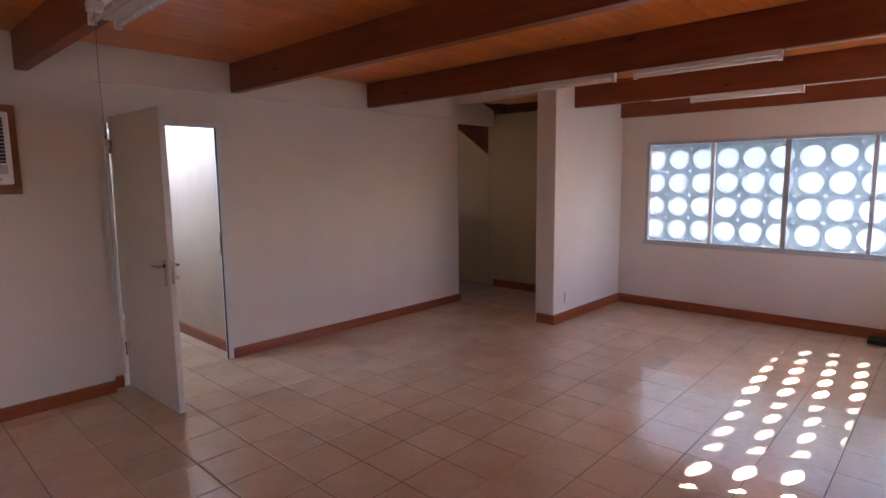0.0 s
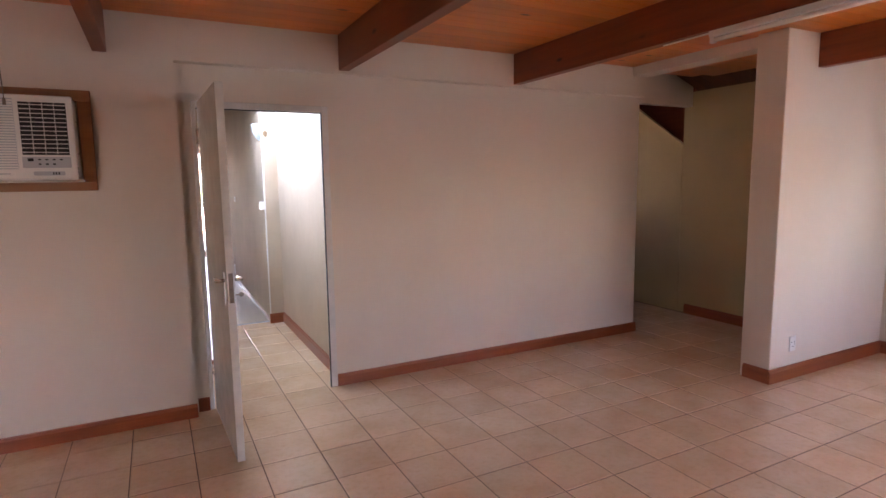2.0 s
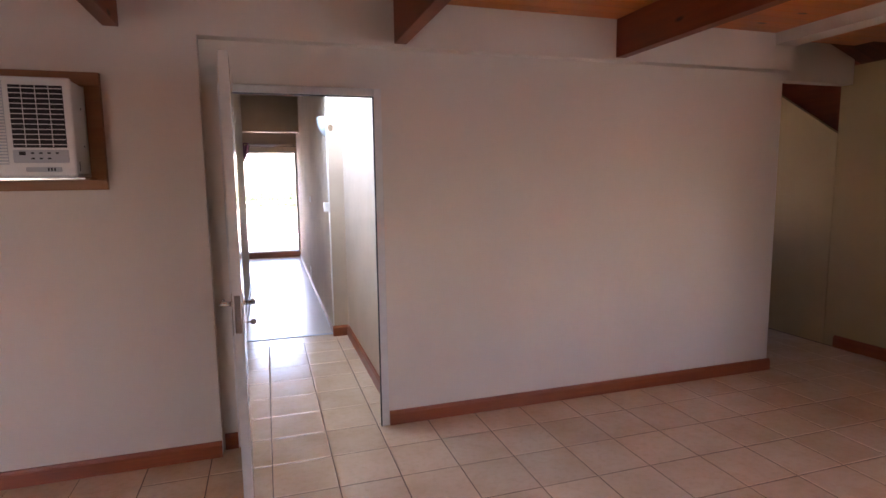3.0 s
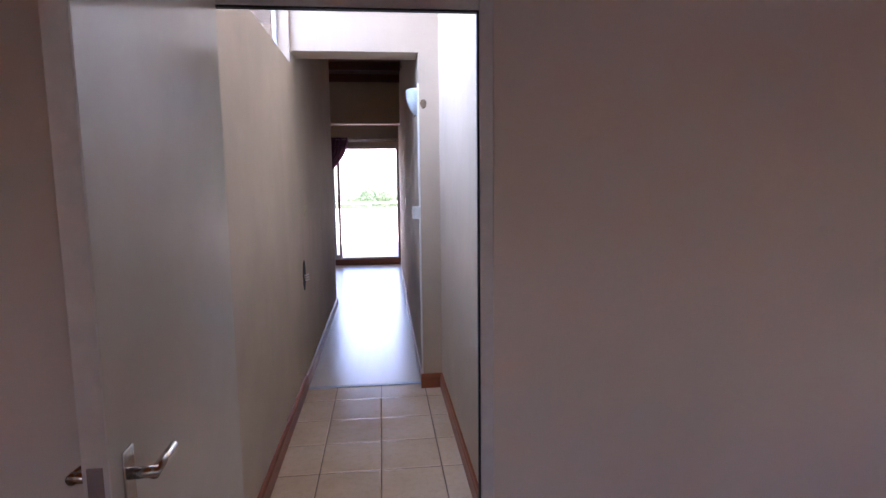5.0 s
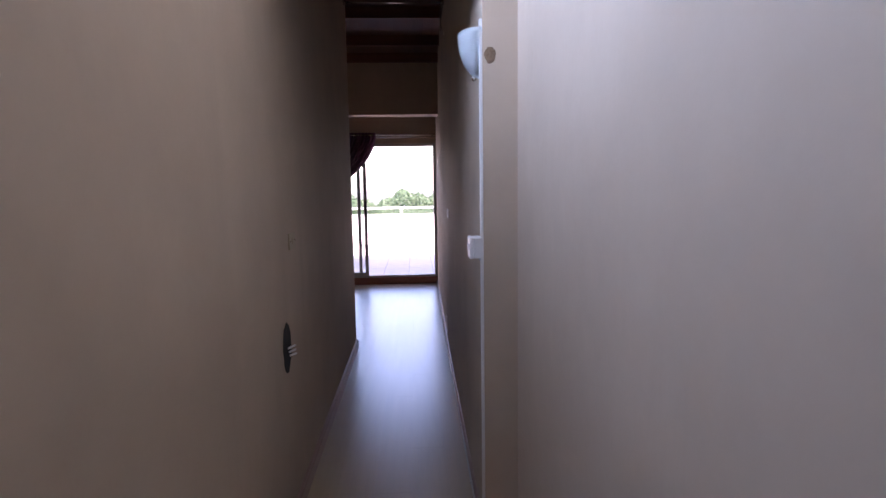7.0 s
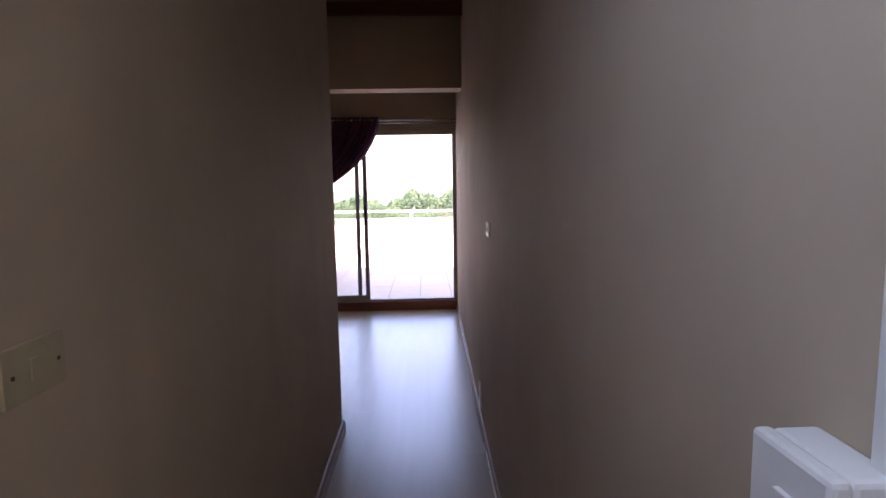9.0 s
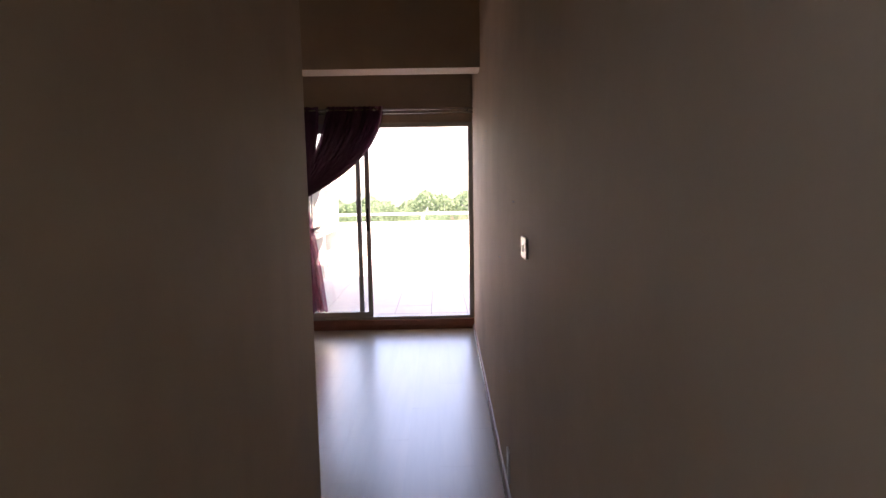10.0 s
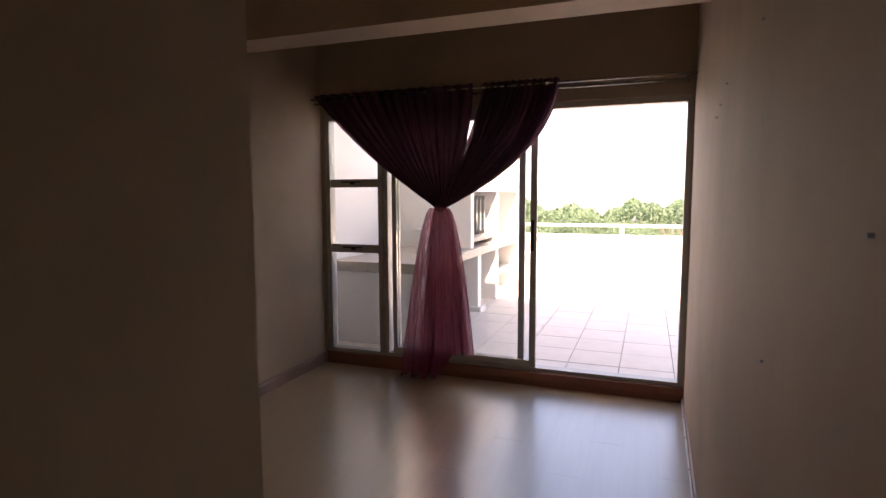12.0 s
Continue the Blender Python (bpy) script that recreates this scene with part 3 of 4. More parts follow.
for dx in (-0.045, 0.045):
    bm = B()
    rod(bm, (dx, -0.0085, 0), (dx, -0.0065, 0), 0.0032, 10)
    part("screw", bm, M_GROUT, sp, "rusty screw head")
bm = B()
box(bm, -0.012, 0.012, -0.0095, -0.0065, -0.016, 0.016, 0.001)
part("rocker", bm, M_TAN, sp, "tan rocker")

# ---- air conditioner ----
ac = start("air_conditioner", (0.527, YA, 1.785), "white window air conditioner with vent grilles and a button panel", "air conditioner")
AX, AD = 0.305, 0.205
bm = B()
box(bm, -AX, AX, -AD, 0.0, -0.205, 0.215, 0.006)
part("casing", bm, M_PLASTIC, ac)
bm = B()
box(bm, -AX - 0.004, AX + 0.004, -AD - 0.028, -AD + 0.002, -0.222, 0.222, 0.01)
front = part("front_panel", bm, M_PLASTIC, ac, "white plastic front panel")
# Flat plate on the panel: the outlet's inner shade given as colour.
bm = B()
box(bm, 0.07, 0.278, -AD - 0.0295, -AD - 0.0275, -0.09, 0.185)
part("vent_shade", bm, M_NEARBLACK, ac, "flat black plate for the shade in the air outlet")
for i in range(12):
    bm = B()
    z = -0.078 + i * 0.0225
    box(bm, 0.072, 0.276, -AD - 0.036, -AD - 0.0296, z, z + 0.0032)
    part("slat", bm, M_PLASTIC, ac)
for x in (0.12, 0.173, 0.225):
    bm = B()
    box(bm, x, x + 0.0026, -AD - 0.0385, -AD - 0.0365, -0.088, 0.183)
    part("vane", bm, M_PLASTIC, ac)
# Grey plate: the dimness behind the louvres is put into its colour.
bm = B()
box(bm, -0.285, 0.048, -AD - 0.0295, -AD - 0.0275, -0.165, 0.2)
part("intake_shade", bm, M_GREY, ac, "grey plate coloured as the shade behind the louvres")
for i in range(26):
    bm = B()
    z = -0.16 + i * 0.0138
    box(bm, -0.283, 0.046, -AD - 0.037, -AD - 0.0297, z, z + 0.0075)
    part("louvre", bm, M_PLASTIC, ac)
bm = B()
box(bm, 0.066, 0.282, -AD - 0.032, -AD - 0.0275, -0.158, -0.1, 0.004)
pan = part("control_panel", bm, M_GREY, ac, "grey control panel")
bm = B()
box(bm, 0.09, 0.115, -AD - 0.0335, -AD - 0.0318, -0.124, -0.108)
part("display", bm, M_NEARBLACK, pan, "small dark display")
for i in range(7):
    bm = B()
    box(bm, 0.135 + (i % 4) * 0.032, 0.148 + (i % 4) * 0.032, -AD - 0.0345, -AD - 0.0318, -0.118 - (i // 4) * 0.024, -0.111 - (i // 4) * 0.024, 0.0008)
    part("button", bm, M_BLACK, pan, "dark button")
bm = B()
box(bm, 0.11, 0.25, -AD - 0.031, -AD - 0.0275, -0.199, -0.177, 0.005)
lab = part("badge", bm, M_GREY, ac, "grey oval badge")
for i in range(3):
    bm = B()
    box(bm, 0.195 + i * 0.012, 0.201 + i * 0.012, -AD - 0.0325, -AD - 0.0305, -0.195, -0.181)
    part("bar", bm, M_BLACK, lab, "dark bar mark")
bm = B()
box(bm, -0.04, 0.03, -AD - 0.031, -AD - 0.0275, -0.2, -0.178, 0.003)
lab2 = part("label", bm, M_PLASTIC, ac, "small white maker's label")
bm = B()
box(bm, -0.034, 0.012, -AD - 0.0322, -AD - 0.0308, -0.192, -0.186)
part("bar", bm, M_GREY, lab2, "grey bar mark")
bm = B()
box(bm, -AX - 0.01, AX + 0.03, -AD - 0.018, -0.01, -0.236, -0.224, 0.002)
part("drip_tray", bm, M_CHROME, ac, "thin metal drip tray")
for dy, dz in ((-0.09, 0.1), (-0.075, -0.075)):
    bm = B()
    rod(bm, (AX - 0.001, dy, dz), (AX + 0.0025, dy, dz), 0.0045, 10)
    part("screw", bm, M_NEARBLACK, ac, "dark screw head")
# No slot is cut; a black strip carries its inner shade.
bm = B()
box(bm, AX - 0.001, AX + 0.0015, -AD + 0.03, -AD + 0.036, -0.195, -0.15)
part("slot", bm, M_NEARBLACK, ac, "black strip drawn for a slot in the casing")
acf = start("ac_surround", (0.527, YA, 1.785), "brown wooden surround fixed to the wall round the air conditioner", "frame")
for nm, b4 in (("top_board", (-0.38, 0.38, 0.22, 0.285)), ("bottom_board", (-0.38, 0.38, -0.285, -0.236)), ("side_board", (-0.38, -0.312, -0.236, 0.22)), ("side_board", (0.312, 0.38, -0.236, 0.22))):
    bm = B()
    box(bm, b4[0], b4[1], -0.035, 0, b4[2], b4[3], 0.003)
    part(nm, bm, M_ACFRAME, acf)


# ---- fluorescent battens on the beams ----
def batten(at, ln, label, tubes=1):
    t = start("batten_light", at, label, "ceiling light", "fluorescent battens on the beams")
    bm = B()
    box(bm, -0.022 * tubes ** 1.5, 0.022 * tubes ** 1.5, -ln / 2, ln / 2, -0.03, 0.0, 0.003)
    part("channel", bm, M_PLASTIC, t, "white metal channel")
    for k in range(tubes):
        ox = (k - (tubes - 1) / 2) * 0.1
        bm = B()
        rod(bm, (ox, -ln / 2 + 0.02, -0.046), (ox, ln / 2 - 0.02, -0.046), 0.013)
        part("tube", bm, M_TUBE, t, "unlit white fluorescent tube", True)
        for s in (-1, 1):
            bm = B()
            box(bm, ox - 0.014, ox + 0.014, s * (ln / 2 - 0.012) - 0.012, s * (ln / 2 - 0.012) + 0.012, -0.062, -0.028, 0.002)
            part("lamp_holder", bm, M_PLASTIC, t)
    return t


BL = "unlit white fluorescent batten screwed under a dark beam"
batten((3.90, 2.13, 2.2995), 0.9, BL)
batten((3.90, 1.10, 2.2995), 0.9, BL)
batten((5.53, 1.28, 2.2995), 0.9, BL)
twin = batten((0.94, 2.0, 2.2995), 1.2, "unlit twin-tube fluorescent batten with a pull cord under a beam", 2)
bm = B()
box(bm, -0.115, -0.06, 0.385, 0.435, -0.05, -0.012, 0.004)
box(bm, -0.07, -0.02, 0.40, 0.42, -0.03, -0.02)
part("pull_switch", bm, M_PLASTIC, twin, "small white pull switch")
bm = B()
rod(bm, (-0.09, 0.41, -0.05), (-0.094, 0.412, -0.30), 0.0013, 8)
rod(bm, (-0.094, 0.412, -0.30), (-0.088, 0.414, -0.53), 0.0013, 8)
rod(bm, (-0.088, 0.414, -0.53), (-0.088, 0.414, -0.548), 0.004, 8)
part("pull_cord", bm, M_CORD, twin, "thin grey hanging cord", True)
for bx, ya, yb in ((3.905, 2.6, 2.9), (3.905, 1.56, 1.67), (3.905, -2.5, 0.64), (5.535, 1.74, 2.1), (5.535, -2.5, 0.82)):
    bm = B()
    rod(bm, (bx, ya, 2.2945), (bx, yb, 2.2945), 0.005, 8)
    tagged(new("light_cable", mesh_of(bm, "light_cable", M_PLASTIC)), "thin white cable clipped under a dark beam", "cable", "cables under the beams")

# ---- window_1 and the block screen outside ----
win = tagged(new("window_1"), "wide grey aluminium sliding window facing a pierced block screen", "window", "", "structure")
fx0, fx1 = XWIN - 0.006, XWIN + 0.06
bm = B()
box(bm, fx0, fx1, WY0, WY1, WZ1 - 0.035, WZ1, 0.002)
box(bm, fx0, fx1, WY0, WY1, WZ0, WZ0 + 0.035, 0.002)
box(bm, fx0, fx1, WY1 - 0.035, WY1, WZ0 + 0.035, WZ1 - 0.035, 0.002)
box(bm, fx0, fx1, WY0, WY0 + 0.035, WZ0 + 0.035, WZ1 - 0.035, 0.002)
part("window_frame", bm, M_ALUW, win)
for my, mw in ((1.865, 0.036), (1.145, 0.05), (0.43, 0.036)):
    bm = B()
    box(bm, fx0 + 0.004, fx1 - 0.004, my - mw / 2, my + mw / 2, WZ0 + 0.036, WZ1 - 0.036, 0.002)
    # First mullion is white to carry its sunlit brightness as colour.
    part("mullion", bm, M_PLASTIC if my > 1.5 else M_ALUW, win)
for a, c in ((1.884, 2.534), (1.171, 1.846), (0.449, 1.119), (-0.264, 0.411)):
    bm = B()
    box(bm, XWIN + 0.024, XWIN + 0.028, a, c, WZ0 + 0.036, WZ1 - 0.036)
    part("pane", bm, M_HAZY, win, "hazy glass pane")
bm = B()
box(bm, XWIN - 0.02, XWIN - 0.0065, WY0 - 0.02, WY1 + 0.02, WZ0 - 0.02, WZ0 + 0.004, 0.003)
part("window_sill", bm, M_ALUW, win)

screen = tagged(new("block_screen"), "pale grey concrete screen wall of pierced round-holed blocks", "screen wall", "", "structure")
P1, P2, HR, SD = 0.27, 0.277, 0.112, 0.085
bm = B()
N = 32
outer, inner = [], []
for k in range(N):
    a = 2 * math.pi * k / N + math.pi / N
    c, s_ = math.cos(a), math.sin(a)
    f = 0.5 / max(abs(c), abs(s_))
    outer.append((c * f * (P1 - 0.002), s_ * f * (P2 - 0.002)))
    wob = 1 + 0.02 * math.sin(3 * a)
    inner.append((c * HR * wob, s_ * HR * wob))
ring = [[bm.verts.new((x, p[0], p[1])) for p in pts] for x in (-SD / 2, SD / 2) for pts in (outer, inner)]
for k in range(N):
    j = (k + 1) % N
    bm.faces.new((ring[0][k], ring[0][j], ring[1][j], ring[1][k]))
    bm.faces.new((ring[2][j], ring[2][k], ring[3][k], ring[3][j]))
    bm.faces.new((ring[1][k], ring[1][j], ring[3][j], ring[3][k]))
    bm.faces.new((ring[0][j], ring[0][k], ring[2][k], ring[2][j]))
block = mesh_of(bm, "block", M_CONC)
for i in range(-2, 16):
    for j in range(-2, 4):
        ob = new("block", block)
        ob.parent = screen
        ob.matrix_basis = pose(7.0, 2.60 - i * P1, 0.93 + j * P2, 0, 0, random.gauss(0, 0.4))
bm = B()
box(bm, 6.97, 7.03, -2.0, 3.3, -3.0, 0.93 - 2.5 * P2)
box(bm, 6.97, 7.03, -2.0, 3.3, 0.93 + 3.5 * P2, 2.5)
part("surround", bm, M_CONC, screen, "plain concrete bands above and below the blocks")

# the same screen outside the south window, and that window's frame
screen2 = tagged(new("block_screen"), "sunlit concrete screen of round-holed blocks outside the window", "screen wall", "", "structure")
SP, SZ = 0.283, 0.959                # pitch and lowest row of the holes
TILT = pose(5.38, YSW - 0.28, 0, 0, 0, 3.9)
screen2.matrix_basis = TILT
for i in range(-9, 8):
    for j in range(-1, 5):
        ob = new("block", block)
        ob.parent = screen2
        ob.matrix_basis = pose(i * SP, 0, SZ + j * P2, 0, 0, 90) @ Matrix.Diagonal((1, SP / P1, 1, 1))
bm = B()
box(bm, -9.5 * SP, 7.5 * SP, -0.035, 0.035, -3.0, SZ - 1.5 * P2)
box(bm, -9.5 * SP, 7.5 * SP, -0.035, 0.035, SZ + 4.5 * P2, 2.75)
part("surround", bm, M_CONC, screen2, "plain concrete bands above and below the blocks")
win3 = tagged(new("window_3"), "wide grey aluminium window letting in the sun", "window", "", "structure")
bm = B()
for a, c in ((SX0, SX0 + 0.035), (3.99, 4.03), (5.00, 5.06), (5.97, 6.01), (SX1 - 0.035, SX1)):
    box(bm, a, c, YSW - 0.07, YSW - 0.01, WZ0, SZ1, 0.002)
box(bm, SX0 + 0.035, SX1 - 0.035, YSW - 0.069, YSW - 0.011, SZ1 - 0.035, SZ1)
box(bm, SX0 + 0.035, SX1 - 0.035, YSW - 0.069, YSW - 0.011, WZ0, WZ0 + 0.035)
part("window_frame", bm, M_ALUW, win3)
# Unseen panes placed where rows of sun spots should be weaker.
for a, c in ((4.031, 4.999), (6.011, 6.56)):
    bm = B()
    box(bm, a, c, YSW - 0.042, YSW - 0.038, WZ0 + 0.036, SZ1 - 0.036)
    part("pane", bm, M_DIMMING, win3, "unseen glass pane added to dim the sun")
# Wall added to tone down the sky showing through the screen's holes.
bm = B()
box(bm, 8.6, 8.75, -6.0, 9.0, -3.0, 2.5)
structure("wall_behind_screen", bm, M_WHITE, "white plastered wall added beyond the block screen to mute its holes", "wall")
# Unseen slabs added to keep sun off the east screen and south opening.
bm = B()
box(bm, XWIN + 0.13, 7.9, YSW - 0.2, 5.9, CEIL + 0.055, CEIL + 0.14)
box(bm, -3.2, 1.6, YSW - 2.1, YSW - 0.13, CEIL + 0.055, CEIL + 0.14)
structure("eave_blocker", bm, M_CONC, "unseen eave slabs added to block sun from the screen and south opening", "roof")

mat_ = start("door_mat", (6.55, 0.16, 0.0), "dark folded mat lying by the skirting", "mat")
bm = B()
box(bm, -0.11, 0.11, -0.2, 0.2, 0.0, 0.04, 0.015)
part("mat", bm, M_BLACK, mat_)

# ---- corridor things ----
# high window over the corridor wall
win2 = tagged(new("window_2"), "high strip window above the corridor wall", "window", "", "structure")
bm = B()
for a in (4.75, 5.68, YN - 0.036):
    box(bm, XL - 0.105, XL - 0.075, a, a + 0.015, 2.306, 3.2, 0.001)
part("window_frame", bm, M_ALU, win2)
for a in (4.766, 5.696):
    bm = B()
    box(bm, XL - 0.092, XL - 0.088, a, a + 0.912, 2.307, 3.199)
    pane = part("pane", bm, M_GLASS, win2)
    pane.visible_shadow = False

# wall lamp: a half bowl open at the top
lamp = start("wall_lamp", (XR0, YN + 0.13, 1.975), "unlit frosted glass half-bowl wall lamp with chrome clips", "wall lamp", "", 0)
bm = B()
NA, NZ = 22, 12
rows = []
for q in range(NZ + 1):
    z = 0.175 * q / NZ
    r = 0.105 * math.sin(math.pi / 2 * (q / NZ) ** 0.62) + 0.002
    rows.append([bm.verts.new((-r * 0.80 * math.sin(math.pi * k / NA), -r * 1.15 * math.cos(math.pi * k / NA), z)) for k in range(NA + 1)])
for q in range(NZ):
    for k in range(NA):
        bm.faces.new((rows[q][k], rows[q][k + 1], rows[q + 1][k + 1], rows[q + 1][k]))
bmesh.ops.solidify(bm, geom=bm.faces[:], thickness=0.004)
part("shade", bm, M_SHADE, lamp, "frosted bluish-white glass bowl", True)
for dy, dz in ((-0.10, 0.115), (0.10, 0.115), (0, 0.0)):
    bm = B()
    bmesh.ops.create_uvsphere(bm, u_segments=12, v_segments=8, radius=0.011, matrix=pose(-0.012 if dz else -0.02, dy, dz))
    part("clip", bm, M_CHROME, lamp, "chrome retaining clip", True)
bm = B()
box(bm, -0.02, 0.0, -0.06, 0.06, 0.04, 0.14, 0.003)
part("backplate", bm, M_PLASTIC, lamp)

duct = start("cable_duct", (XR0, YN + 0.02, 0.0), "white plastic cable duct running up the corridor wall", "cable duct")
bm = B()
box(bm, -0.010, 0.0, -0.012, 0.012, 0.10, 2.18, 0.0015)
part("duct", bm, M_PLASTIC, duct)
bm = B()
box(bm, -0.0115, -0.0098, -0.009, 0.009, 0.10, 2.18, 0.0006)
part("cover_strip", bm, M_PLASTIC, duct)
jb = start("junction_box", (XR0, YN + 0.053, 1.285), "white surface switch box on the cable duct", "switch")
bm = B()
box(bm, -0.040, 0.0, -0.045, 0.045, -0.043, 0.043, 0.005)
part("box", bm, M_PLASTIC, jb)
bm = B()
box(bm, -0.056, -0.0395, -0.046, 0.046, -0.044, 0.044, 0.005)
part("cover", bm, M_PLASTIC, jb, "bright white cover")
bm = B()
box(bm, -0.061, -0.0555, -0.008, 0.008, -0.012, 0.012, 0.001)
part("rocker", bm, M_PLASTIC, jb, "small white rocker")
bm = B()
rod(bm, (-0.012, -0.034, -0.052), (-0.012, -0.034, -0.042), 0.006, 10)
part("cable_gland", bm, M_GREY, jb, "grey cable gland")


def ragged(name, at, turn, w, h, material, label, category, seed):
    """A ragged break in the plaster, a shallow crust on the wall."""
    rnd = random.Random(seed)
    bm = B()
    n = 22
    pts = [((w / 2) * math.cos(2 * math.pi * k / n) * rnd.uniform(0.82, 1.1), (h / 2) * math.sin(2 * math.pi * k / n) * rnd.uniform(0.88, 1.08)) for k in range(n)]
    lo = [bm.verts.new((x, 0, z)) for x, z in pts]
    hi = [bm.verts.new((x * 0.9, -0.002, z * 0.93)) for x, z in pts]
    c = bm.verts.new((0, -0.0012, 0))
    for k in range(n):
        j = (k + 1) % n
        bm.faces.new((lo[k], lo[j], hi[j], hi[k]))
        bm.faces.new((hi[k], hi[j], c))
    t = start(name, at, label, category, "", turn)
    part("break", bm, material, t)
    return t


M_RAW = plain("raw_brick", (0.34, 0.22, 0.13), 0.95, 0, 0.6, 45, 0.8)
# The wall isn't cut: the hole's inner shade is a near-black crust.
hole = ragged("wall_hole", (XL, 6.905, 0.828), 90, 0.165, 0.23, M_NEARBLACK, "ragged plaster hole with loose wires, its dark inside put into colour", "hole", 3)
for k in range(3):
    bm = B()
    rod(bm, (0.005 + k * 0.012, -0.002, -0.01 - k * 0.02), (0.025 + k * 0.01, -0.03, 0.0 - k * 0.022), 0.005, 8)
    part("wire", bm, M_PLASTIC, hole, "white wire end")
ragged("plaster_break", (2.281, YN, 2.042), 0, 0.046, 0.065, M_RAW, "small brown break in the plaster of the nib", "hole", 5)
for i, (y, z) in enumerate(((10.37, 1.90), (11.10, 1.885), (11.3, 1.84), (11.45, 1.81), (9.58, 1.45), (10.17, 1.141), (9.75, 0.66), (9.9, 2.05))):
    bm = B()
    rod(bm, (xr(y) + 0.002, y, z), (xr(y) - 0.007, y, z), 0.003, 8)
    tagged(new("wall_plug", mesh_of(bm, "wall_plug", M_GREY)), "small grey plug stuck in the plaster wall", "wall plug", "wall plugs")

hr = start("curtain_rod", (1.83, 9.5, 3.12), "bare thin metal rod spanning the corridor under the roof", "curtain rod")
bm = B()
rod(bm, (-0.42, 0, 0), (0.415, 0, 0), 0.0085)
part("rod", bm, M_CHROME, hr, "", True)
for x in (-0.427, 0.420):
    bm = B()
    rod(bm, (x - 0.0125, 0, 0), (x + 0.0125, 0, 0), 0.022, 16)
    part("end_socket", bm, M_CHROME, hr, "round metal wall socket", True)
bm = B()
loop = [Vector((0.412 - 0.012 * math.sin(k * 0.9), 0.008 + 0.03 * math.sin(math.pi * k / 12), -0.26 * math.sin(math.pi * k / 12))) for k in range(13)]
for a, c in zip(loop[:-1], loop[1:]):
    rod(bm, a, c, 0.004, 7)
part("hanging_loop", bm, M_CORD, hr, "dark loop of cord hanging from the rod", True)

fc = start("floor_cable", (0, 0, 0), "thin white cable clipped along the low skirting strip", "cable")
for a, c in ((YN + 0.3, YM), (YM, YF - 0.03)):
    bm = B()
    rod(bm, (xr(a) - 0.018, a, 0.0295), (xr(c) - 0.018, c, 0.0295), 0.0045, 8)
    part("cable", bm, M_PLASTIC, fc, "", True)
y = YN + 0.45
while y < YF - 0.1:
    bm = B()
    box(bm, xr(y) - 0.0245, xr(y) - 0.012, y - 0.006, y + 0.006, 0.022, 0.038, 0.002)
    part("clip", bm, M_PLASTIC, fc, "white cable clip")
    y += random.uniform(0.3, 0.42)

# ---- sliding door ----
sd = tagged(new("door_2"), "bronze aluminium sliding glass door standing open onto a terrace", "door", "", "structure")
y0, y1 = YF + 0.02, YF + 0.11


def bar(parent, name, x0, x1, ya, yb, z0, z1, label="", material=None):
    bm = B()
    box(bm, x0, x1, ya, yb, z0, z1, 0.002)
    return part(name, bm, material or M_ALU, parent, label)


bar(sd, "head", DX0, DX1, y0, y1, DZ1 - 0.045, DZ1)
bar(sd, "track", DX0, DX1, y0, y1, DZ0, DZ0 + 0.03, "grooved aluminium track")
bar(sd, "jamb", DX1 - 0.04, DX1, y0, y1, DZ0 + 0.03, DZ1 - 0.045)
bar(sd, "jamb", DX0, DX0 + 0.045, y0, y1, DZ0 + 0.03, DZ1 - 0.045)
bar(sd, "post", -0.125, -0.083, y0, y1, DZ0 + 0.03, DZ1 - 0.045)
bar(sd, "post", -0.079, -0.037, y0 + 0.006, y1, DZ0 + 0.03, DZ1 - 0.045)
# side light with two opening vents and a fixed pane
zs = (DZ0 + 0.03, 1.03, 1.595, DZ1 - 0.045)
for z in zs[1:3]:
    bar(sd, "transom", DX0 + 0.045, -0.125, y0 + 0.01, y1 - 0.01, z - 0.035, z + 0.035)
for a, c in zip(zs[:-1], zs[1:]):
    bm = B()
    lo, hi = a + (0.035 if a != zs[0] else 0), c - (0.035 if c != zs[-1] else 0)
    box(bm, DX0 + 0.046, -0.126, y0 + 0.05, y0 + 0.054, lo + 0.001, hi - 0.001)
    pn = part("pane", bm, M_GLASS, sd)
    pn.visible_shadow = False
for z in zs[1:3]:
    bm = B()
    box(bm, -0.47, -0.29, y0 - 0.012, y0 + 0.012, z + 0.005, z + 0.016, 0.002)
    box(bm, -0.38, -0.35, y0 - 0.02, y0 + 0.012, z - 0.012, z + 0.006, 0.002)
    part("vent_stay", bm, M_BLACK, sd, "black window stay")


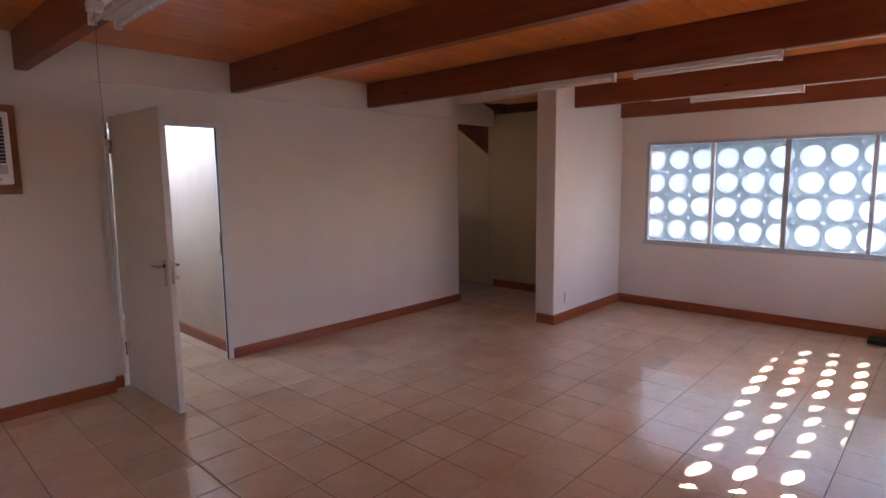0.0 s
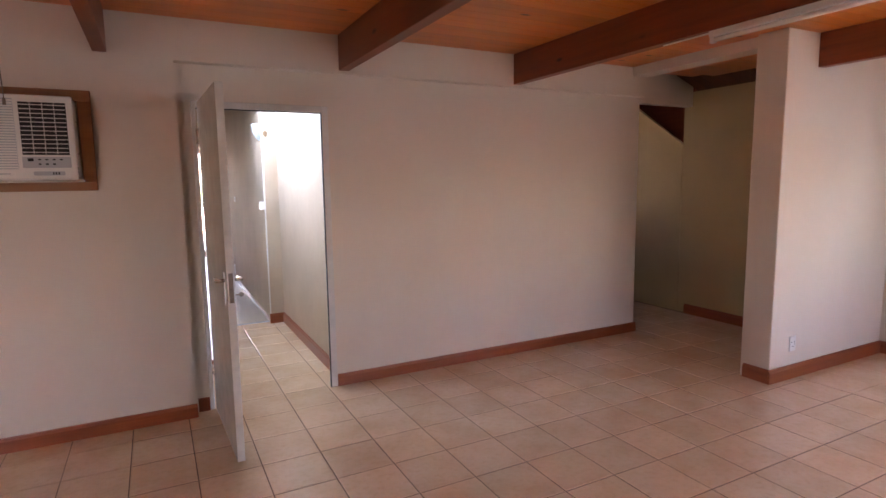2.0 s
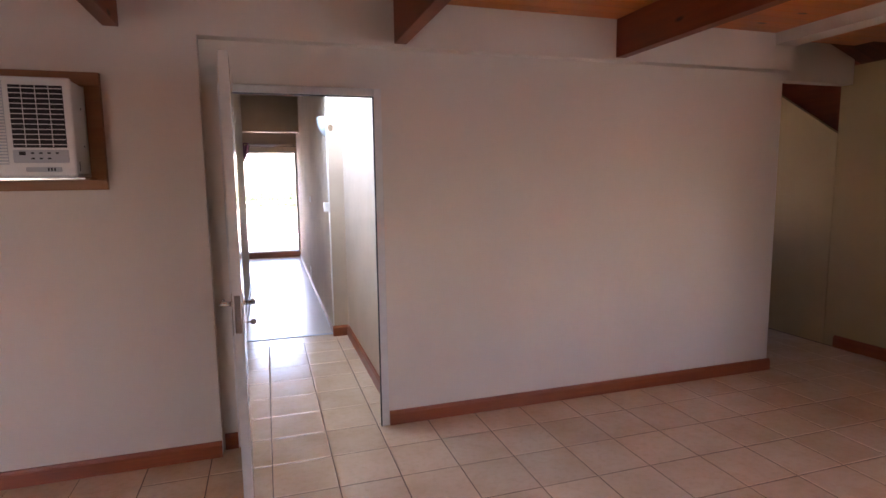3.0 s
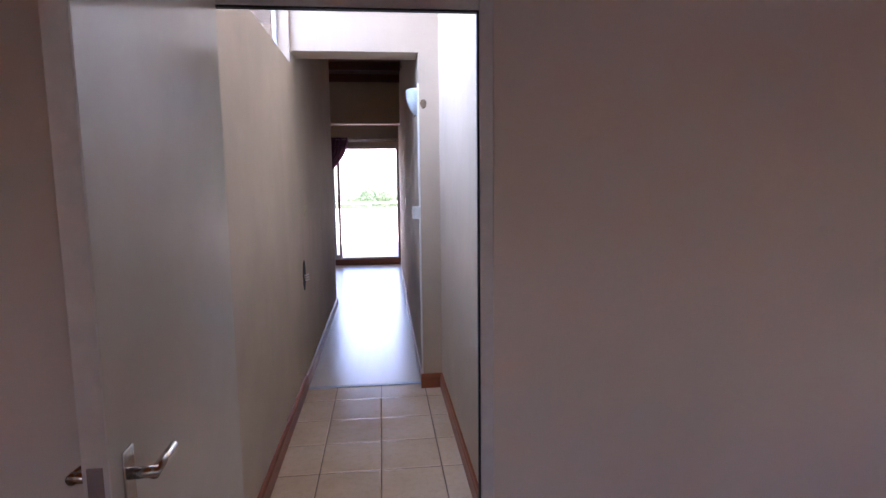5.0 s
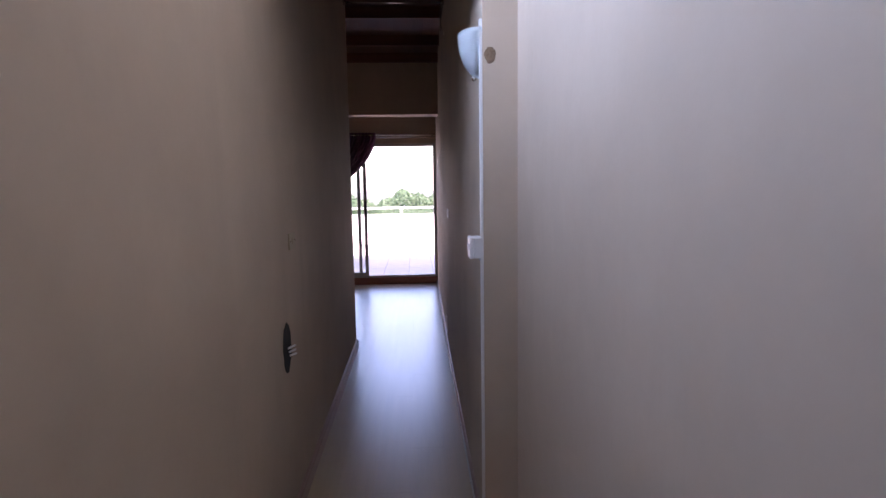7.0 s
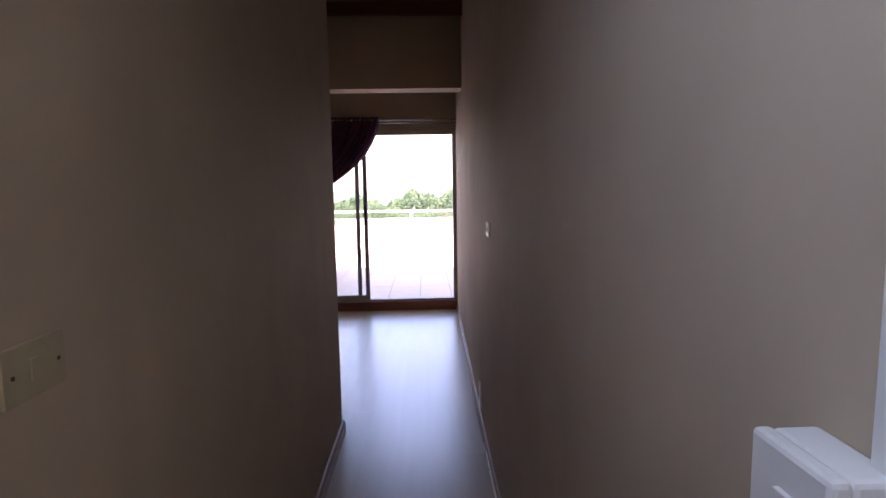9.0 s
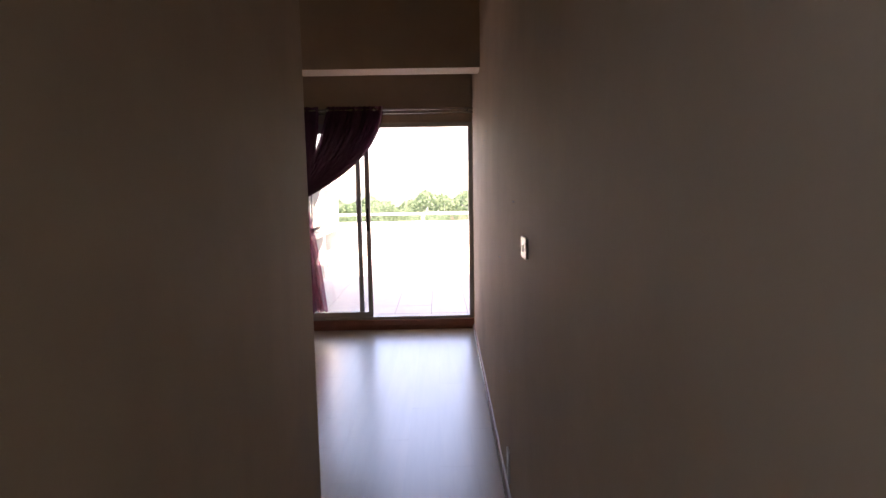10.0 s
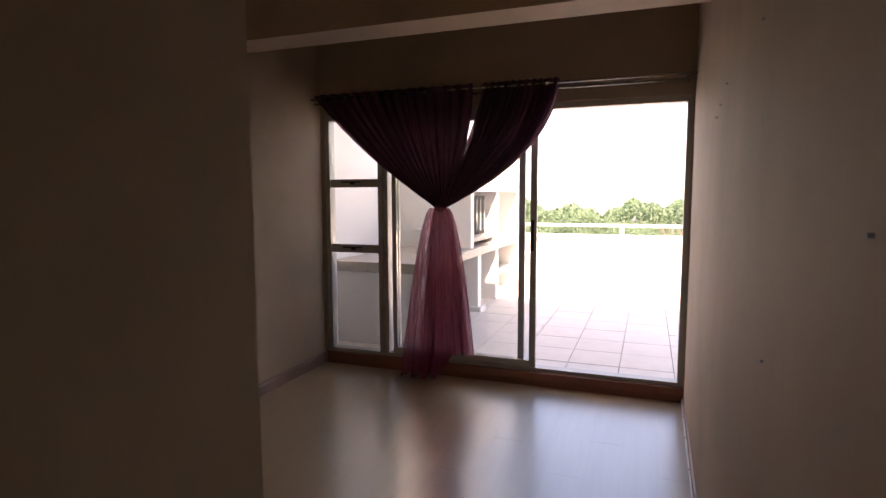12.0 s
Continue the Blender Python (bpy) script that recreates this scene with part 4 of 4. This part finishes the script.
def panel(x0, x1, ya, label, handle):
    yb = ya + 0.035
    z0, z1 = DZ0 + 0.032, DZ1 - 0.047
    p = bar(sd, "door_panel", x0, x0 + 0.04, ya, yb, z0, z1, label)
    bar(p, "stile", x1 - 0.05, x1, ya, yb, z0, z1)
    bar(p, "rail", x0 + 0.04, x1 - 0.05, ya, yb, z0, z0 + 0.05)
    bar(p, "rail", x0 + 0.04, x1 - 0.05, ya, yb, z1 - 0.05, z1)
    bm = B()
    box(bm, x0 + 0.041, x1 - 0.051, ya + 0.015, ya + 0.019, z0 + 0.051, z1 - 0.051)
    pn = part("pane", bm, M_GLASS, p)
    pn.visible_shadow = False
    if handle:
        bm = B()
        box(bm, x1 - 0.038, x1 - 0.014, ya - 0.03, ya - 0.022, 1.06, 1.30, 0.003)
        box(bm, x1 - 0.036, x1 - 0.016, ya - 0.024, ya + 0.001, 1.07, 1.10, 0.002)
        box(bm, x1 - 0.036, x1 - 0.016, ya - 0.024, ya + 0.001, 1.26, 1.29, 0.002)
        part("pull_handle", bm, M_BLACK, p, "black pull handle")
    return p


panel(0.004, 1.13, y0 + 0.05, "fixed glass panel", False)
panel(0.0, 1.23, y0 + 0.008, "slid-open glass panel", True)

# ---- curtain on its rod ----
RY, RZ = 12.95, 2.29
crod = start("curtain_rod", (0.82, RY, RZ), "thin double metal curtain rod with end knobs above the sliding door", "curtain rod")
for dy, dz in ((0, 0), (0.05, -0.03)):
    bm = B()
    rod(bm, (-1.52, dy, dz), (1.50, dy, dz), 0.0095)
    part("rod", bm, M_CHROME, crod, "", True)
for x in (-1.53, 1.51):
    bm = B()
    bmesh.ops.create_uvsphere(bm, u_segments=12, v_segments=8, radius=0.02, matrix=pose(x, 0, 0))
    part("finial", bm, M_CHROME, crod, "round metal end knob", True)
for x in (-1.46, 0.0, 1.44):
    bm = B()
    rod(bm, (x, 0, 0), (x, YF - RY, 0), 0.007)
    box(bm, x - 0.012, x + 0.012, YF - RY - 0.006, YF - RY, -0.03, 0.03, 0.002)
    part("bracket", bm, M_CHROME, crod)

cur = start("curtain", (0.495, RY, 0.0), "burgundy and violet sheer curtain gathered and tied at mid height", "curtain")


def drape(xa, xb, za, fold, seed, ztie=1.39, top=2.325, off=0.0):
    """A cloth from the rod between xa and xb drawn in to the tie."""
    rnd = random.Random(seed)
    bm = B()
    nu, nv = 120, 46
    ph = [rnd.uniform(0, 6.28) for _ in range(4)]
    rows = []
    for v in range(nv + 1):
        f = v / nv
        row = []
        for u in range(nu + 1):
            s = u / nu
            x_top = xa + (xb - xa) * s
            zt = top
            # outer edge sags like a swag, the inner edge falls straight
            q = 1 - f ** (1.1 + 0.8 * s ** 3 if xb < 0.3 else 1.3 + 0.6 * s)
            x = x_top * q + (s - 0.5) * 0.07 * (1 - q)
            sag = 0.07 * math.sin(math.pi * f) * min(1, abs(x_top) / 0.9)
            z = zt + (ztie - zt) * f - sag * 0.6
            amp = 0.022 * (1 - 0.55 * f)
            w = math.sin(s * fold * 6.28 + ph[0] + f * 1.2) + 0.4 * math.sin(s * fold * 2.3 * 6.28 + ph[1])
            row.append(bm.verts.new((x, off + amp * w, z)))
        rows.append(row)
    for v in range(nv):
        for u in range(nu):
            bm.faces.new((rows[v][u], rows[v][u + 1], rows[v + 1][u + 1], rows[v + 1][u]))
    return bm


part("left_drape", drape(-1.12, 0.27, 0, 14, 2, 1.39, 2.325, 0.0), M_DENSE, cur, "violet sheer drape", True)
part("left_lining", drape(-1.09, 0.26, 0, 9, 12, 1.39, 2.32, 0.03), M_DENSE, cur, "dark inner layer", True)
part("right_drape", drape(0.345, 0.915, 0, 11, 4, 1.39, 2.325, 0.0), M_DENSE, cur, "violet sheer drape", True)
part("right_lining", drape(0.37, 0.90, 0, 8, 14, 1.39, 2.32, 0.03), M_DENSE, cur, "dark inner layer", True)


def tail(seed, w0, w1, zb0, zb1, shift, off):
    rnd = random.Random(seed)
    bm = B()
    nu, nv = 90, 40
    ph = [rnd.uniform(0, 6.28) for _ in range(4)]
    rows = []
    for v in range(nv + 1):
        f = v / nv
        row = []
        for u in range(nu + 1):
            s = u / nu
            step = 1 / (1 + math.exp(-(s - 0.58) * 22))
            zb = zb0 + (zb1 - zb0) * step + 0.012 * math.sin(s * 40 + ph[2]) + 0.01 * math.sin(s * 91 + ph[3])
            wdt = w0 + (w1 - w0) * f ** 0.6
            x = (s - 0.5) * wdt + shift * f
            z = 1.39 + (zb - 1.39) * f
            amp = 0.012 + 0.035 * f
            row.append(bm.verts.new((x, off + amp * (math.sin(s * 7 * 6.28 + ph[0]) + 0.4 * math.sin(s * 17 * 6.28 + ph[1])), z)))
        rows.append(row)
    for v in range(nv):
        for u in range(nu):
            bm.faces.new((rows[v][u], rows[v][u + 1], rows[v + 1][u + 1], rows[v + 1][u]))
    return bm


part("tail", tail(5, 0.16, 0.62, 0.018, 0.24, -0.02, 0.0), M_SHEER, cur, "hanging end of the sheer, trailing to the floor", True)
part("tail_lining", tail(6, 0.11, 0.42, 0.10, 0.23, 0.035, 0.04), M_SHEER, cur, "inner layer of the hanging end", True)
bm = B()
bmesh.ops.create_uvsphere(bm, u_segments=20, v_segments=10, radius=1, matrix=Matrix.Translation((0, 0.01, 1.39)) @ Matrix.Diagonal((0.05, 0.045, 0.028, 1)))
part("tie", bm, M_SHEER, cur, "knotted tie of the same cloth", True)
for i in range(9):
    bm = B()
    rod(bm, (-1.05 + i * 0.235, -0.034, RZ), (-1.05 + i * 0.235, -0.028, RZ), 0.02, 14)
    part("ring", bm, M_CHROME, cur, "metal eyelet", True)

# ---- terrace outside ----
TZ = 0.03
bm = B()
box(bm, -9, 12, YF + 0.16, 21.0, -3.0, TZ - 0.008)
terrace = structure("pavement", bm, M_JOINT, "pale tiled terrace in full sun", "terrace")
PP = 0.43
bm = B()
box(bm, -PP / 2 + 0.003, PP / 2 - 0.003, -PP / 2 + 0.003, PP / 2 - 0.003, -0.008, 0, 0.002)
slab = mesh_of(bm, "paver", M_TERR)
big = B()
for i in range(-26, 24):
    for j in range(0, 17):
        cx, cy = 1.84 + (i + 0.5) * PP, 13.265 + (j + 0.5) * PP
        if -5 <= i < 10 and j < 16:
            ob = new("paver", slab)
            ob.parent = terrace
            ob.matrix_basis = pose(cx, cy, TZ + random.uniform(-0.001, 0.001), 0, 0, random.gauss(0, 0.15))
        else:
            h = PP / 2 - 0.003
            box(big, cx - h, cx + h, cy - h, cy + h, TZ - 0.008, TZ)
tagged(part("far_pavers", big, M_TERR, terrace, "pale terrace pavers"), kind="stuff")
bm = B()
box(bm, -9, 12, 18.6, 18.8, TZ - 0.01, 0.80, 0.01)
structure("wall_parapet", bm, M_WHITE, "white plastered terrace parapet", "parapet")
rail = start("railing", (1.0, 18.7, 0.80), "white painted metal rail on the terrace parapet", "railing")
bm = B()
rod(bm, (-9, 0, 0.16), (10, 0, 0.16), 0.025)
part("top_rail", bm, M_FRAME, rail)
for x in (-7.18, -5.23, -3.28, -1.33, 0.62, 2.57, 4.52, 6.47):
    bm = B()
    box(bm, x - 0.03, x + 0.03, -0.035, 0.035, 0, 0.14, 0.003)
    part("post", bm, M_FRAME, rail)
# house wall beside the terrace; unseen facade and eave added to shade it
bm = B()
box(bm, -4.2, XFL - 0.12, YF + 0.13, YF + 0.25, -3.0, 3.4)
box(bm, XR1 + 0.2, 11.0, YF + 0.0, YF + 0.13, -3.0, 3.4)
box(bm, -4.2, 11.0, YF + 0.25, YF + 1.0, 3.2, 3.4)
structure("wall_outside", bm, M_WHITE, "white plastered outside wall with unseen facade and eave added for shade", "wall")
bm = B()
box(bm, -1.05, -0.9, YF + 0.25, 18.6, TZ - 0.01, 2.9)
structure("wall_terrace_side", bm, M_WHITE, "white plastered wall along the terrace", "wall")

ow = start("outdoor_lamp", (-0.9, 16.42, 1.27), "small dark round wall lamp on the white terrace wall", "wall lamp")
bm = B()
rod(bm, (0, 0, 0), (0.05, 0, 0), 0.05, 16)
part("base", bm, M_GREY, ow)
bm = B()
bmesh.ops.create_uvsphere(bm, u_segments=16, v_segments=10, radius=0.065, matrix=pose(0.09, 0, 0))
part("globe", bm, M_BLACK, ow, "dark round globe", True)

# built-in barbecue against the side wall
bbq = start("outdoor_fireplace", (-0.897, 14.2, TZ), "white plastered built-in barbecue with a stone counter and hearth", "barbecue")
for nm, b6, m, lb in (
        ("counter", (0, 1.0, -0.6, 3.55, 0.72, 0.82), M_STONE, "stone-coloured counter slab"),
        ("pier", (0, 0.95, -0.55, -0.42, -0.008, 0.72), M_WHITE, ""),
        ("pier", (0, 0.95, 1.28, 1.42, -0.008, 0.72), M_WHITE, ""),
        ("pier", (0, 0.95, 2.14, 2.28, -0.008, 0.72), M_WHITE, ""),
        ("pier", (0, 0.95, 3.40, 3.54, -0.008, 0.72), M_WHITE, ""),
        ("pier_foot", (0.8, 1.0, 1.24, 1.46, -0.008, 0.06), M_WHITE, ""),
        ("low_wall", (0.6, 0.72, 0.1, 0.95, 0.82, 1.1), M_WHITE, "low white backsplash wall"),
        ("hearth_cheek", (0, 0.96, 0.95, 1.07, 0.82, 1.5), M_WHITE, ""),
        ("hearth_cheek", (0, 0.96, 2.12, 2.25, 0.82, 1.5), M_WHITE, ""),
        ("end_cheek", (0, 0.96, 3.42, 3.54, 0.82, 1.5), M_WHITE, ""),
        ("hood", (0, 0.98, 0.93, 3.56, 1.5, 1.72), M_WHITE, "white plastered hood"),
        ("chimney", (0.1, 0.7, 1.25, 1.95, 1.72, 3.2), M_WHITE, "white plastered chimney stack"),
        ("niche_back", (0.3, 0.34, 2.25, 3.42, 0.82, 1.5), M_WHITE, ""),
        ("fire_box", (0.04, 0.1, 1.072, 2.118, 0.83, 1.498), M_NEARBLACK, "near-black hearth lining"),
        ("stove", (0.3, 0.86, 1.3, 1.9, 0.95, 1.45), M_NEARBLACK, "black iron stove"),
        ("stove_shelf", (0.1, 0.93, 1.075, 2.115, 0.88, 0.94), M_STONE, ""),
        ("side_shelf", (0.05, 0.9, 2.26, 3.41, 0.30, 0.34), M_WHITE, "")):
    bm = B()
    box(bm, *b6, 0.006)
    part(nm, bm, m, bbq, lb)
for k in range(4):
    bm = B()
    rod(bm, (0.863, 1.34 + k * 0.17, 1.0), (0.863, 1.34 + k * 0.17, 1.4), 0.008, 8)
    part("stove_bar", bm, M_ALU, bbq)


# ---- trees beyond the parapet ----
def tree(at, h, spread, seed, label, clumps=34):
    rnd = random.Random(seed)
    t = start("tree", at, label, "tree", "trees beyond the terrace")
    bm = B()
    rod(bm, (0, 0, 0), (0.1, 0, h * 0.5), 0.16, 10, 0.09)
    for k in range(7):
        a = rnd.uniform(0, 6.28)
        rod(bm, (0.08, 0, h * (0.32 + 0.03 * k)), (math.cos(a) * spread * 0.6, math.sin(a) * spread * 0.6, h * rnd.uniform(0.6, 0.85)), 0.06, 7, 0.02)
    part("trunk", bm, M_BARK, t)
    vs, fs = [], []
    for _ in range(clumps):
        a, q = rnd.uniform(0, 6.28), spread * rnd.random() ** 0.6 * 0.85
        cx, cy = math.cos(a) * q, math.sin(a) * q
        dome = math.sqrt(max(0.05, 1 - (q / spread) ** 2))
        cz = h * (0.42 + (0.42 * dome) * rnd.uniform(0.55, 1.05))
        r = rnd.uniform(0.25, 0.62) * spread * 0.36
        for _ in range(800):
            d = Vector((rnd.gauss(0, 1), rnd.gauss(0, 1), rnd.gauss(0, 0.75))).normalized() * r * rnd.uniform(0.5, 1.12)
            p = Vector((cx, cy, cz)) + d
            u = Vector((rnd.gauss(0, 1), rnd.gauss(0, 1), rnd.gauss(0, 0.6))).normalized()
            w = u.orthogonal().normalized()
            s = rnd.uniform(0.024, 0.05)
            k = len(vs)
            vs += [p - u * s, p + w * s * 0.5, p + u * s, p - w * s * 0.5]
            fs.append((k, k + 1, k + 2, k + 3))
    me = bpy.data.meshes.new("crown")
    me.from_pydata([tuple(v) for v in vs], [], fs)
    me.materials.append(M_LEAF)
    ob = new("crown", me)
    ob.parent = t
    return t


for i, (x, y, h, sp) in enumerate(((-4.2, 33, 3.9, 3.0), (-0.6, 31, 4.5, 3.2), (4.6, 30, 3.5, 2.2), (-2.4, 29, 3.3, 2.0), (-7.5, 32, 3.7, 3.2), (7.2, 31, 3.8, 2.8), (1.9, 36, 4.1, 2.8), (2.2, 29, 3.4, 1.8), (-9.5, 34, 4.3, 3.4), (10, 34, 4.3, 3.4))):
    tree((x, y, -3.0), h * 0.9, sp, 20 + i, "broad green tree standing beyond the terrace wall")

# leafless tree between the green ones
bare = start("tree", (3.3, 32.0, -3.0), "leafless pinkish-brown tree among the green ones", "tree", "trees beyond the terrace")
M_TWIG = plain("bare_twigs", (0.30, 0.20, 0.16), 0.9, 0, 0.3, 20)
bm = B()
rnd = random.Random(9)


def limb(a, way, ln, r, depth):
    b = a + way * ln
    rod(bm, a, b, r, 5, r * 0.6)
    if depth:
        for _ in range(3 if depth > 1 else 4):
            w = (way + Vector((rnd.gauss(0, 0.45), rnd.gauss(0, 0.45), rnd.gauss(0.1, 0.25)))).normalized()
            limb(a + way * ln * rnd.uniform(0.6, 1.0), w, ln * rnd.uniform(0.55, 0.8), r * 0.6, depth - 1)


limb(Vector((0, 0, 0)), Vector((0, 0, 1)), 1.7, 0.11, 4)
part("branches", bm, M_TWIG, bare)
# far woods
rnd = random.Random(77)
vs, fs = [], []
for _ in range(40000):
    x = rnd.uniform(-45, 45)
    y = rnd.uniform(62, 72)
    top = 3.25 + 0.5 * math.sin(x * 0.35) + 0.5 * math.sin(x * 1.1 + 1) + 0.25 * math.sin(x * 3.1)
    p = Vector((x, y, -3.0 + top * rnd.random() ** 0.5))
    u = Vector((rnd.gauss(0, 1), rnd.gauss(0, 1), rnd.gauss(0, 1))).normalized()
    w = u.orthogonal().normalized()
    s = rnd.uniform(0.1, 0.26)
    k = len(vs)
    vs += [tuple(p - u * s), tuple(p + w * s * 0.6), tuple(p + u * s), tuple(p - w * s * 0.6)]
    fs.append((k, k + 1, k + 2, k + 3))
me = bpy.data.meshes.new("far_woods")
me.from_pydata(vs, [], fs)
me.materials.append(M_LEAF)
tagged(new("far_woods", me), "distant line of green woods on the horizon", "woods", "", "stuff")


# ---- floor pieces, last ----
T, TV = 0.3205, 0.3315
TX, TY = 1.941, 4.842
# a pressed tile: flat top with softly falling edges
bm = B()
rings = []
for d, z in ((0.012, 0.0), (0.007, -0.0006), (0.003, -0.0020), (0.0015, -0.0045), (0.0015, -0.007)):
    hx, hy = T / 2 - d, TV / 2 - d
    rings.append([bm.verts.new(v) for v in ((-hx, -hy, z), (hx, -hy, z), (hx, hy, z), (-hx, hy, z))])
bm.faces.new(rings[0])
bm.faces.new(rings[-1][::-1])
for lo, hi in zip(rings[1:], rings[:-1]):
    for k in range(4):
        bm.faces.new((lo[k], lo[(k + 1) % 4], hi[(k + 1) % 4], hi[k]))
tile_mesh = mesh_of(bm, "tile", M_TILE)
rest = B()
i0, i1 = math.floor((-3.0 - TX) / T), math.ceil((6.7 - TX) / T)
j0, j1 = math.floor((YSW - TY) / TV), math.ceil((6.8 - TY) / TV)
for i in range(i0, i1):
    for j in range(j0, j1):
        cx, cy = TX + (i + 0.5) * T, TY + (j + 0.5) * TV
        x0, x1, y0, y1 = cx - T / 2, cx + T / 2, cy - TV / 2, cy + TV / 2
        if cy > YB:
            if x1 < XL or x0 > XT and not (5.3 < cx < 6.5):
                continue
        if cy > 6.6 and cx > 5:
            continue
        if x1 < XT + 0.3 and y1 > YN + 0.08 and cx < 3:
            y1 = YN + 0.08
        whole = y1 - y0 > TV - 0.001
        if 0.9 < cx < 5.6 and 1.4 < cy and whole:
            ob = new("tile", tile_mesh)
            ob.matrix_basis = pose(cx, cy, random.uniform(-0.0006, 0.0004), random.gauss(0, 0.05), random.gauss(0, 0.05), 0)
            ob.parent = floor_tiled
        else:
            box(rest, x0 + 0.002, x1 - 0.002, y0 + 0.002, y1 - 0.002, -0.007, 0.0)
tagged(part("far_tiles", rest, M_TILE, floor_tiled, "beige glazed floor tiles"), kind="stuff")

# laminate planks
PW, PL = 0.19, 1.28
bm = B()
box(bm, -PW / 2 + 0.0001, PW / 2 - 0.0001, -PL / 2 + 0.0004, PL / 2 - 0.0004, -0.007, 0.0, 0.0002)
plank_mesh = mesh_of(bm, "plank", M_LAM)
nx = 0
x = XR1 - PW / 2
while x > XFL - PW / 2:
    y = YN + 0.1 + PL / 2 - (nx * 0.37 % 1.0) * PL
    while y - PL / 2 < YF:
        a, c = max(y - PL / 2, YN + 0.1), min(y + PL / 2, YF - 0.012)
        if c - a > 0.03 and not (x < XL - 0.1 and c < YE):
            if c - a > PL - 0.002:
                ob = new("plank", plank_mesh)
                ob.matrix_basis = pose(x, (a + c) / 2, 0)
            else:
                bm = B()
                box(bm, -PW / 2 + 0.0001, PW / 2 - 0.0001, -(c - a) / 2 + 0.0004, (c - a) / 2 - 0.0004, -0.007, 0.0, 0.0002)
                ob = new("plank", mesh_of(bm, "plank_cut", M_LAM))
                ob.matrix_basis = pose(x, (a + c) / 2, 0)
            ob.parent = floor_lam
        y += PL
    x -= PW
    nx += 1
